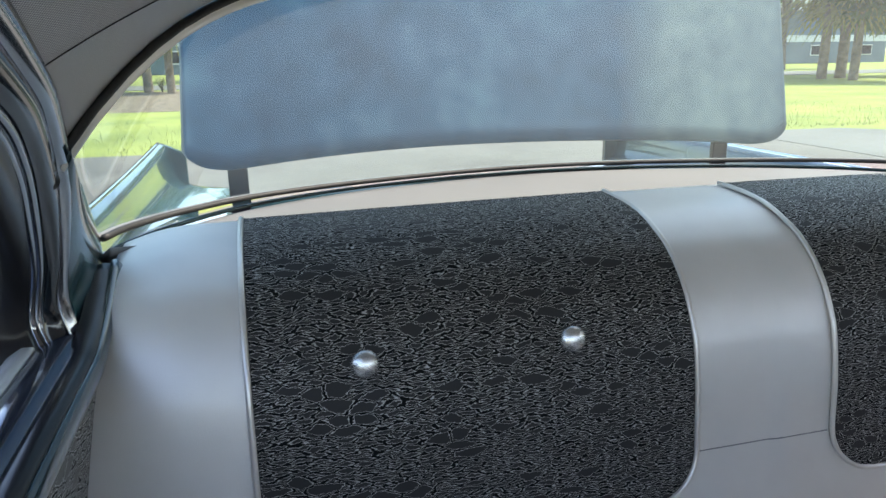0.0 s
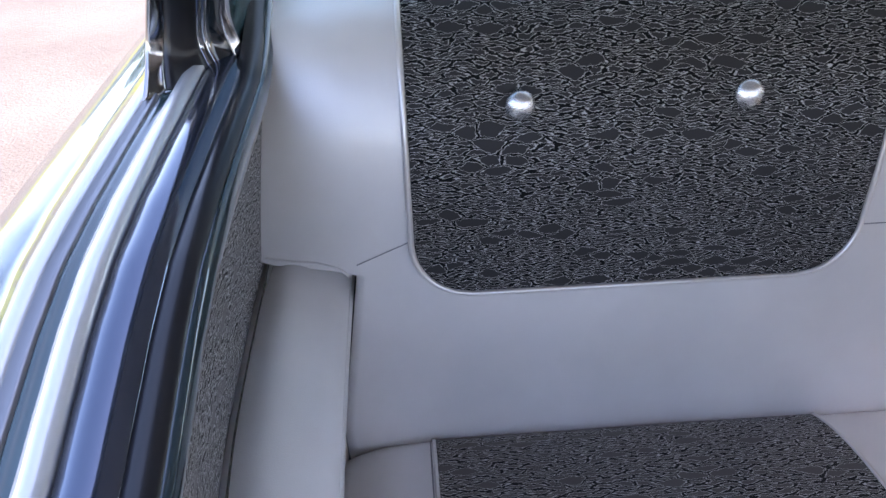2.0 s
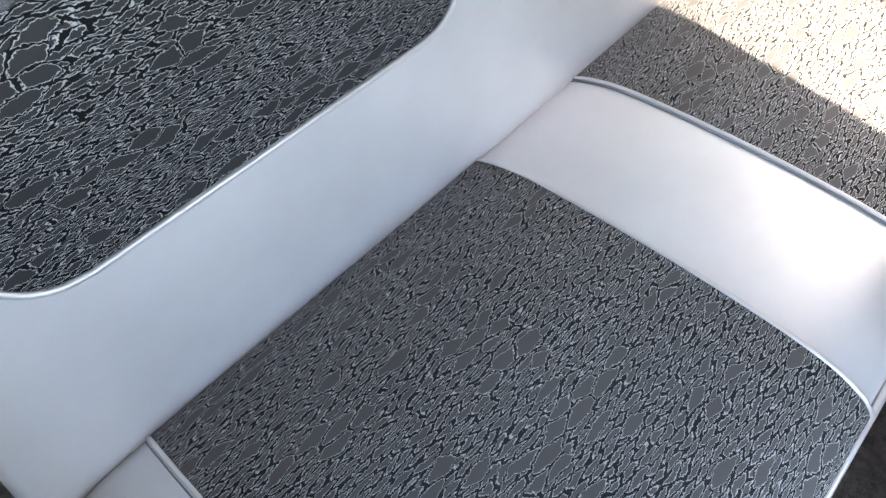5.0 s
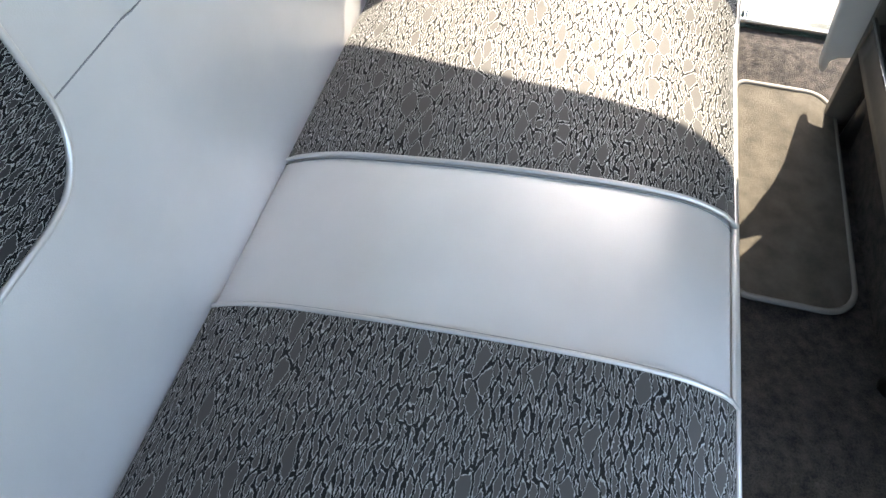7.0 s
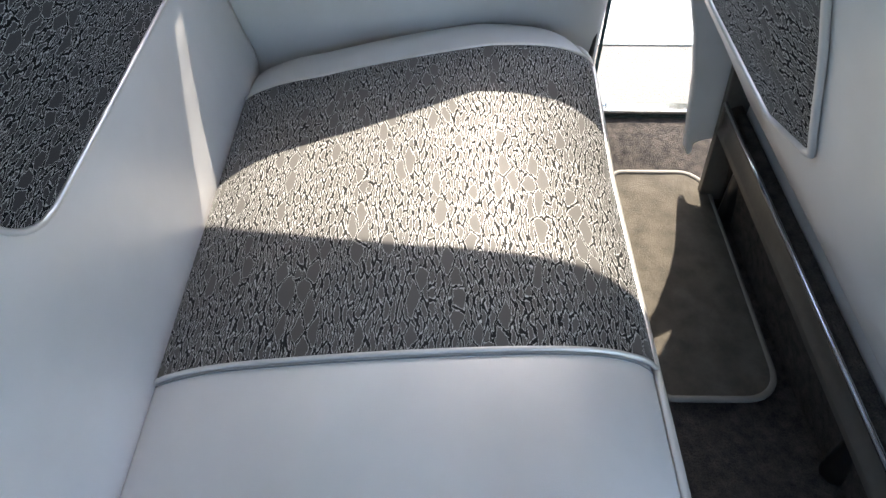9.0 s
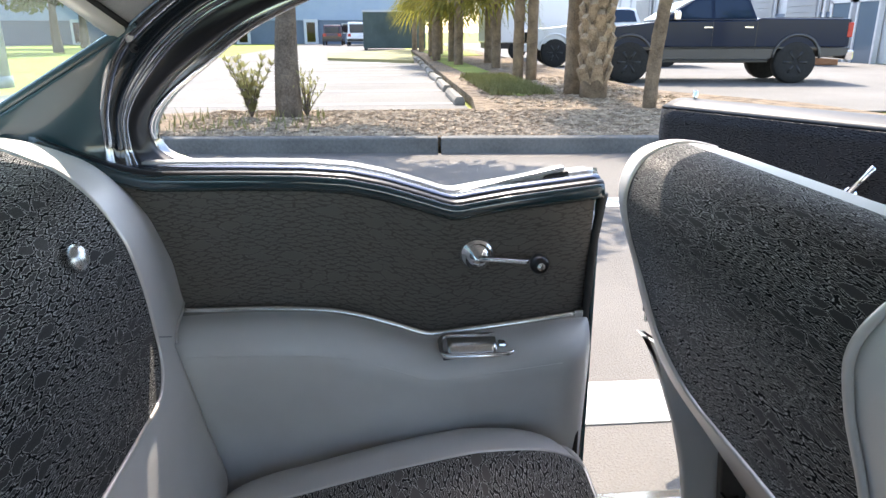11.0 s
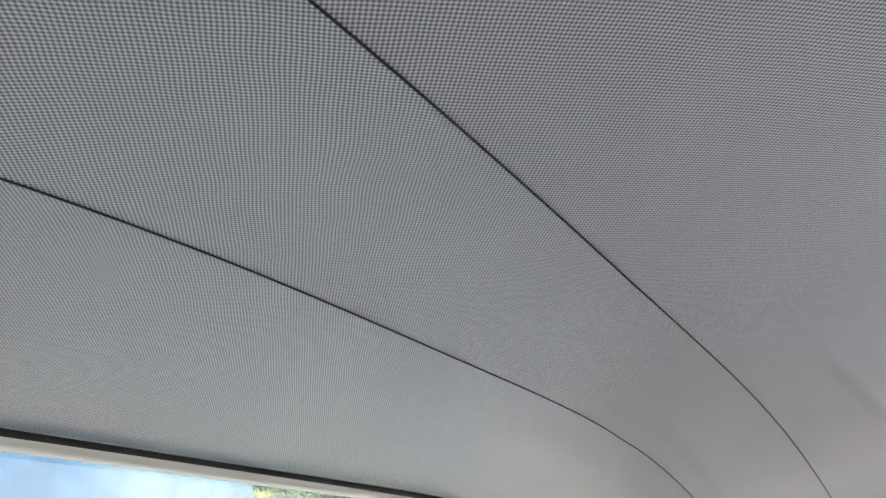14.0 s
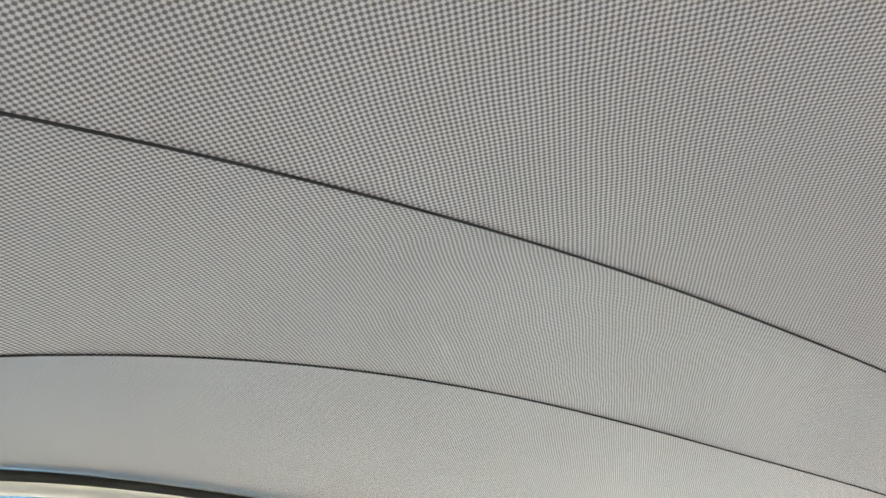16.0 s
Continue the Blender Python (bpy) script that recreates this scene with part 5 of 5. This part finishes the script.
place(cabbage_palm(4.6, .20, 1, 1, label="stout palm trunk covered with criss-cross leaf stubs"), -11.0, 3.62, .14)
place(cabbage_palm(5.4, .15, 2, 0, label="smooth-trunked palm behind a stout one"), -11.6, 3.45, .14)
place(cabbage_palm(3.05, .088, 3, 0, 22, (.05, .45), green=LEAF, label="slim leaning grey palm near the kerb"), -9.36, 3.95, .14)
place(cabbage_palm(4.3, .11, 4), -15.3, 3.18, .14)
place(cabbage_palm(4.5, .11, 5), -15.2, 3.46, .14)
base_palm = place(cabbage_palm(2.6, .125, 6, 0, 40), -20.5, 3.5, .14)
for k, (x, y, s) in enumerate(((-22.5, 2.6, 1.1), (-25, 2.6, .9), (-26.2, 2.15, 1.15), (-28.5, 3.0, 1.0), (-31, 2.3, 1.2), (-34, 2.9, 1.0), (-38, 2.2, 1.1), (-42, 2.0, 1.15), (-24, 3.8, 1.2))):
    copy_thing(base_palm, pose(x, y, .14, 0, 0, k * 67)).scale = (s, s, s)

place(broadleaf(5.4, 2.7, 21, 8600, .14, .62, "small tree with a stout grey-brown trunk in the bed", size=.11), -8.72, -.98, .14)


def overhanging():
    """A tree beyond the window with one long limb hanging over the yard."""
    p = broadleaf(7.0, 2.2, 77, 2200, .16, .62, "leafy tree with an overhanging limb beside the yard", size=.12)
    tube("limb", spline([(.05, 0, 3.4), (.3, -1.2, 3.5), (.5, -2.3, 2.9), (.5, -2.75, 2.2)], 12), [.06 - .0045 * k for k in range(13)], BARK, p, "", 6)
    leaf_cloud("hanging_leaves", [(.5, -2.45, 2.6, .22), (.5, -2.7, 2.25, .2), (.52, -2.85, 1.9, .16), (.45, -2.2, 2.85, .2)], 420, .045, LEAF, p, 78)
    return p


place(overhanging(), -9.4, 8.85, .0)


def shrub(seed, n, h, label):
    """Straggly stems with narrow upright leaves along them."""
    p = thing("shrub", label, "shrub", "shrubs in the bed")
    r = random.Random(seed)
    verts, faces = [], []
    for k in range(14):
        a = k * 2.4
        d = r.uniform(.08, .5) * h
        tip = (math.cos(a) * d, math.sin(a) * d, h * r.uniform(.5, 1))
        path = spline([(0, 0, 0), (tip[0] * .45, tip[1] * .45, tip[2] * .55), tip], 6)
        tube("stem", path, [.009, .009, .008, .007, .006, .005, .003], BARK, p, "", 5)
        for _ in range(n // 14):
            q = Vector(path[r.randrange(1, 7)])
            az = r.uniform(0, 6.283)
            o = Vector((math.cos(az), math.sin(az), r.uniform(.4, 2.0))).normalized()
            w = o.cross(Vector((0, 0, 1))).normalized() * .010
            L = r.uniform(.05, .13)
            b = len(verts)
            verts += [q, q + o * L * .5 + w, q + o * L, q + o * L * .5 - w]
            faces.append((b, b + 1, b + 2, b + 3))
    from_data("foliage", verts, faces, GRASSBLADE, p, "narrow pale green leaves", smooth=False)
    return p


place(shrub(5, 1500, .72, "sparse pale green shrub beside the small tree"), -8.60, -1.42, .14)
place(shrub(6, 260, .55, "thin straggly shrub beside the small tree"), -8.78, -.76, .14)
place(shrub(7, 120, .35, "small weed clump in the bed"), -8.2, -2.5, .14)

oak = place(broadleaf(7.5, 3.6, 31, 4200, .24, .3), -27, -24, -.02)
for k, (x, y, s) in enumerate(((-33, -30, 1.1), (-22, -33, 1.0), (-40, -26, 1.2), (-46, -20, 1.1), (-52, -33, 1.4), (-14, -44, 1.3), (-2, -46, 1.2), (9, -44, 1.3), (22, -46, 1.3), (-60, -24, 1.3), (-8, -52, 1.5), (15, -55, 1.4), (-38, -45, 1.5))):
    copy_thing(oak, pose(x, y, -.02, 0, 0, k * 83)).scale = (s, s, s)
for k, (x, y, s) in enumerate(((5.0, -31.5, .95), (3.9, -29.8, .8), (-26.0, -27.9, 1.1), (-27.2, -28.0, 1.2), (-25.6, -25.6, 1.0), (7.4, -33, 1.0), (-10, -30, 1.1))):
    copy_thing(base_palm, pose(x, y, -.02, 0, 0, k * 97)).scale = (s * 1.5, s * 1.5, s * 1.5)
for k, (x, y) in enumerate(((6.2, -31), (4.4, -31), (-22, -27), (-29, -29), (-17, -31), (2.2, -30.5))):
    q = place(shrub(40 + k, 260, .8, "round shrub on the far lawn"), x, y, -.02)
scatter("lawn_blades", 5000, lambda r: (r.uniform(-14, 6), -9.45 - r.uniform(0, 1) ** 2 * 6), lambda x, y: -.03, .045, GRASSBLADE, "uneven lawn edge along the drive", "grass", 9, True)

pole = thing("utility_pole", "tall grey-blue painted pole on the lawn edge", "pole", base=(-16.6, -8.42, 0))
tube("shaft", [(-16.6, -8.42, -.03), (-16.6, -8.42, 3), (-16.6, -8.42, 8)], [.15, .14, .11], GREYPOLE, pole, "", 14)
tube("collar", [(-16.6, -8.42, -.03), (-16.6, -8.42, .22)], .19, GREYPOLE, pole, "", 14)


# ---- outside: buildings ----
def hall():
    b = thing("industrial_hall", "long white metal-clad hall with roller doors", "building", base=(-50, 22, 0))
    box("wall", (-84, 18.3, 0), (-18, 34, 4.15), WALLP, b, "white ribbed metal wall")
    box("plinth", (-84, 18.18, 0), (-27.6, 18.3, 1.9), WALLD, b, "blue-grey lower wall")
    box("roof", (-84.4, 17.9, 4.15), (-17.6, 34.4, 4.33), ROOFM, b, "pale roof edge")
    for k in range(27):
        box("rib", (-83 + 2.4 * k, 18.22, 1.9), (-82.9 + 2.4 * k, 18.3, 4.12), WALLP, b)
    for x0, x1 in ((-33.9, -31.8), (-30.7, -28.4), (-45, -42.4), (-50, -47.4)):
        d = box("roller_door", (x0, 18.08, 0), (x1, 18.2, 3.2), DOORSLAT, b, "grey roller door")
        for j in range(12):
            box("slat", (x0 + .05, 18.05, .1 + j * .26), (x1 - .05, 18.085, .32 + j * .26), DOORSLAT, d)
        box("door_frame", (x0 - .08, 18.10, 0), (x0, 18.2, 3.30), WALLP, d)
        box("door_frame", (x1, 18.10, 0), (x1 + .08, 18.2, 3.30), WALLP, d)
        box("door_head", (x0 - .08, 18.10, 3.2), (x1 + .08, 18.2, 3.30), WALLP, d)
    for x in (-35.5, -29.6 + 2.2, -40, -47):
        box("wall_lamp", (x - .25, 17.95, 3.45), (x + .25, 18.3, 3.7), ROOFM, b, "grey wall lamp", .03)
    for x in (-26.8, -25.2):
        e = box("entrance_door", (x - .55, 18.1, 0), (x + .55, 18.22, 2.2), ENTRYGLASS, b, "glazed entrance door")
        for a0, a1 in ((x - .65, x - .55), (x + .55, x + .65)):
            box("door_post", (a0, 18.05, 0), (a1, 18.25, 2.3), WALLP, e)
        box("door_head", (x - .65, 18.05, 2.2), (x + .65, 18.25, 2.36), WALLP, e)
    box("downpipe", (-28.05, 18.1, 0), (-27.9, 18.25, 4.1), WALLP, b)


def far_hall():
    b = thing("office_building", "pale blue hall with a dark blue lower wall", "building", base=(-78, -8, 0))
    box("lower_wall", (-90, -45, 0), (-74, 4.0, 2.3), WALLD, b, "dark blue-grey lower wall")
    box("upper_wall", (-90, -45.1, 2.3), (-73.9, 4.1, 6.2), WALLB, b, "pale blue upper wall")
    box("roof", (-90.4, -45.5, 6.2), (-73.5, 4.5, 6.45), ROOFM, b)
    for y in (-7.2, -14, -22, -30):
        w = box("entrance", (-73.85, y - .7, 0), (-73.72, y + .7, 2.4), WALLP, b, "white framed entrance")
        box("pane", (-73.71, y - .42, .2), (-73.67, y + .42, 2.1), DARKGLASS, w)
    for y in (-3.5, -.5, 2, -18, -26):
        w = box("window", (-73.97, y - .6, 1.0), (-73.86, y + .6, 2.0), WALLP, b)
        box("pane", (-73.88, y - .5, 1.1), (-73.82, y + .5, 1.9), DARKGLASS, w)


def rear_hall(x0, x1, y, h, label):
    b = thing("warehouse", label, "building", "far warehouses", base=((x0 + x1) / 2, y, 0))
    box("wall", (x0, y - 14, 0), (x1, y, h), WALLD, b, "grey-blue wall")
    box("band", (x0 - .05, y - .02, h * .42), (x1 + .05, y + .06, h * .55), WALLP, b, "pale band")
    box("roof", (x0 - .3, y - 14.3, h), (x1 + .3, y + .3, h + .3), ROOFM, b)
    for k in range(int((x1 - x0) / 6)):
        w = box("window", (x0 + 2 + 6 * k, y - .02, h * .15), (x0 + 4.4 + 6 * k, y + .08, h * .36), WALLP, b)
        box("pane", (x0 + 2.1 + 6 * k, y + .06, h * .17), (x0 + 4.3 + 6 * k, y + .1, h * .34), DARKGLASS, w)


hall()
far_hall()
rear_hall(-70, -12, -66, 5.5, "low grey warehouse with a pale band beyond trees")
rear_hall(-8, 50, -70, 6.0, "low grey-blue warehouse beyond the far road")
wall = box("boundary_wall", (-52, -36.6, -.03), (-40, -36.3, 1.5), WALLP)
tagged(wall, "low white boundary wall beyond the lawn", "wall", kind="structure")

cont = thing("storage_container", "dark green steel storage container", "container", base=(-47.5, .9, 0))
box("body", (-50, -1.15, .12), (-47.2, 2.95, 2.45), GREENP, cont, "", .03)
for k in range(14):
    box("rib", (-47.22, -1.0 + .28 * k, .25), (-47.14, -.88 + .28 * k, 2.35), GREENP, cont)
box("top_rail", (-47.3, -1.2, 2.40), (-47.1, 3.0, 2.52), ROOFM, cont, "pale top rail")
box("skid", (-50, -1.1, 0), (-47.2, -.9, .12), BLACKMETAL, cont)
box("skid", (-50, 2.7, 0), (-47.2, 2.9, .12), BLACKMETAL, cont)
trailer = thing("box_trailer", "white box trailer standing behind the palms", "trailer", base=(-30, 7, 0))
box("body", (-33, 4.6, .7), (-30.5, 8.6, 3.0), WHITEP, trailer, "white panelled body", .05)
box("chassis", (-32.9, 4.7, .45), (-30.6, 8.5, .7), BLACKMETAL, trailer)
for y in (6.0, 7.0):
    disc("wheel", (-30.75, y, .38), (1, 0, 0), [(.2, 0), (.38, .02), (.38, .2), (.2, .22)], TYRE, trailer, "", 20)


# ---- outside: vehicles ----
def wheel(parent, x, y, r, out, rimmat):
    w = disc("wheel", (x, y, r), (out, 0, 0), [(r * .55, -.14), (r * .93, -.14), (r, -.10), (r, .10), (r * .93, .14), (r * .62, .14)], TYRE, parent, "black tyre", 26)
    q = disc("rim", (x + out * .10, y, r), (out, 0, 0), [(r * .62, -.02), (r * .62, .03), (r * .56, .035), (r * .52, .0), (r * .18, -.01), (r * .16, .03), (.01, .035)], rimmat, w, "", 20)
    for k in range(6):
        a = radians(60 * k)
        tube("spoke", [(x + out * .115, y + math.cos(a) * r * .15, r + math.sin(a) * r * .15), (x + out * .125, y + math.cos(a) * r * .58, r + math.sin(a) * r * .58)], r * .075, rimmat, w, "", 6)
    return w


def arch(y, z, r, n=9):
    return [(y - r * math.cos(math.pi * k / n), z + r * math.sin(math.pi * k / n)) for k in range(n + 1)]


def pickup(paint, lower, label, rims, r=.47):
    t = thing("pickup_truck", label, "pickup truck")
    base = [(.12, .62)] + [(y, min(.795, max(z, .60))) for y, z in arch(.98, .56, .52)] + [(1.6, .52), (4.1, .52)] + [(y, min(.795, max(z, .58))) for y, z in arch(4.74, .56, .52)] + [(5.86, .62), (5.90, .80), (.04, .80), (.02, .76)]
    prism("lower_body", base, 'x', -.99, .99, lower, t, "grey lower body", .02)
    prism("upper_body", [(.04, .805), (5.88, .805), (5.86, 1.42), (3.84, 1.44), (3.82, 1.40), (1.62, 1.38), (1.30, 1.33), (.40, 1.24), (.10, 1.16)], 'x', -.985, .985, paint, t, "painted upper body", .03)
    box("bed_well", (-.80, 3.95, 1.41), (.80, 5.75, 1.45), BLACKMETAL, t, "dark load bed")
    bm = bmesh.new()
    sec = [(1.62, 1.39, .95), (2.42, 1.86, .74), (2.75, 1.91, .72), (3.40, 1.91, .72), (3.66, 1.86, .74), (3.82, 1.39, .95)]
    low = [bm.verts.new((s * w, y, z)) for s in (-1, 1) for y, z, w in sec]
    n = len(sec)
    for k in range(n - 1):
        bm.faces.new((low[k], low[k + 1], low[n + k + 1], low[n + k]))
    bm.faces.new(low[:n])
    bm.faces.new(low[n:][::-1])
    bm.faces.new((low[0], low[n], low[2 * n - 1], low[n - 1]))
    bmesh.ops.recalc_face_normals(bm, faces=bm.faces)
    bmesh.ops.bevel(bm, geom=bm.edges[:], offset=.03, segments=2, affect='EDGES', profile=.5)
    part("cab", bm, paint, t, "painted cab")
    for s in (-1, 1):
        def side(y, z, o=.012):
            w = np.interp(z, [1.39, 1.90], [.95, .725])
            return (s * (w + o), y, z)
        for name, q in (("front_window", [(1.98, 1.46), (2.42, 1.80), (2.78, 1.85), (2.78, 1.44)]), ("rear_window", [(2.86, 1.44), (2.86, 1.85), (3.42, 1.85), (3.60, 1.80), (3.68, 1.46)])):
            v = [side(*p) for p in q] + [side(p[0], p[1], -.01) for p in q]
            m = len(q)
            fs = [tuple(range(m)), tuple(range(m, 2 * m))[::-1]] + [(i, i + m, (i + 1) % m + m, (i + 1) % m) for i in range(m)]
            from_data(name, v, fs, DARKGLASS2, t, "dark tinted glass", smooth=False)
        box("mirror", (s * 1.0 - .1, 1.92, 1.40), (s * 1.0 + .1, 2.06, 1.60), CHROME, t, "bright door mirror", .03)
        for y in (2.62, 3.52):
            box("door_handle", (s * .985 - .02, y, 1.22), (s * .985 + .02, y + .2, 1.26), CHROME, t, "", .008)
        for y in (2.82, 3.80, 1.72):
            box("door_gap", (s * .986 - .004, y, .70), (s * .986 + .004, y + .012, 1.37), BLACKMETAL, t)
        for y in (.98, 4.74):
            tube("wheel_arch", [(s * .995, a, max(b, .55)) for a, b in arch(y, .56, .52, 14)], .035, lower, t, "grey arch trim", 8)
            wheel(t, s * .86, y, r, s, rims)
        box("running_board", (s * .96 - .08, 1.62, .46), (s * .96 + .08, 4.1, .53), BLACKMETAL, t, "", .015)
        box("tail_light", (s * .90 - .09, 5.80, 1.02), (s * .90 + .095, 5.92, 1.34), REDLENS, t, "red tail lamp", .015)
        box("headlight", (s * .78 - .17, .02, .98), (s * .78 + .19, .22, 1.14), DARKGLASS2, t, "", .02)
    wv = [(-.88, 1.64, 1.41), (.88, 1.64, 1.41), (.71, 2.38, 1.83), (-.71, 2.38, 1.83)]
    from_data("windscreen", [(x, y - .02, z + .02) for x, y, z in wv] + [(x, y, z - .01) for x, y, z in wv], [(0, 1, 2, 3), (7, 6, 5, 4), (0, 4, 5, 1), (1, 5, 6, 2), (2, 6, 7, 3), (3, 7, 4, 0)], WINDSCREEN, t, "pale reflecting windscreen", smooth=False)
    box("front_bumper", (-.98, -.08, .50), (.98, .14, .76), lower, t, "", .04)
    box("grille", (-.62, -.02, .80), (.62, .06, 1.14), BLACKMETAL, t, "", .02)
    box("rear_bumper", (-.98, 5.84, .52), (.98, 6.02, .74), CHROME, t, "", .03)
    return t


DARKGLASS2 = mat("dark_vehicle_glass", (.010, .022, .045), .05)
WINDSCREEN = mat("vehicle_windscreen", (.30, .34, .36), .08)
RIMD = mat("dark_rim", (.05, .05, .052), .35, .6)
truck = pickup(BLUEPAINT, GREYPAINT, "dark blue crew-cab pickup with grey lower body", RIMD)
truck_turn = -8.3
c, s_ = math.cos(radians(truck_turn)), math.sin(radians(truck_turn))
tx, ty = .86, .98
truck.matrix_basis = pose(-16.05 - (c * tx - s_ * ty), 5.92 - (s_ * tx + c * ty), .006, 0, 0, truck_turn)
white = pickup(WHITEP, WHITEP, "white crew-cab pickup parked behind the palms", RIMD)
white.matrix_basis = pose(-24.6, 5.1, .006, 0, 0, -6)


def small_car(name, paint, label, L, H, boxy):
    t = thing(name, label, "car", "cars by the office")
    prism("body", [(0, .35), (0, .85), (.2, .95), (L - .1, 1.0), (L, .9), (L, .35)], 'y', -.88, .88, paint, t, "", .04)
    prism("cabin", [(.75 if not boxy else .25, .98), (1.35 if not boxy else .55, H), (L - .45, H), (L - .12, 1.0)], 'y', -.78, .78, paint, t, "", .06)
    box("rear_glass", (L - .42, -.62, 1.08), (L - .14, .62, H - .16), DARKGLASS2, t, "", .02)
    for y in (-.66, .66):
        box("tail_light", (L - .06, y - .14, .78), (L + .02, y + .14, 1.02), REDLENS, t, "", .01)
        box("side_glass", (1.2, y * 1.19 - .015, 1.05), (L - .6, y * 1.19 + .015, H - .14), DARKGLASS2, t)
    for x in (.85, L - .8):
        for y in (-.86, .86):
            disc("wheel", (x, y, .33), (0, math.copysign(1, y), 0), [(.2, -.1), (.31, -.1), (.33, -.07), (.33, .03), (.2, .05), (.02, .04)], TYRE, t, "", 18)
    box("bumper", (L - .05, -.85, .38), (L + .08, .85, .60), BLACKMETAL, t, "", .02)
    return t


small_car("parked_car", MAROON, "dark maroon estate car seen from behind", 4.6, 1.75, False).matrix_basis = pose(-68.6, -4.4, .006)
small_car("parked_van", WHITEP, "white van seen from behind", 4.9, 1.95, True).matrix_basis = pose(-66.4, -2.1, .006)
pal = thing("stacked_crates", "stack of orange-brown crates on the yard", "crate", base=(-24, 15.4, 0))
for k in range(3):
    box("crate", (-24.6 + .05 * k, 14.9, .02 + .52 * k), (-23.5 + .05 * k, 16.1, .5 + .52 * k), ORANGE, pal, "", .03)
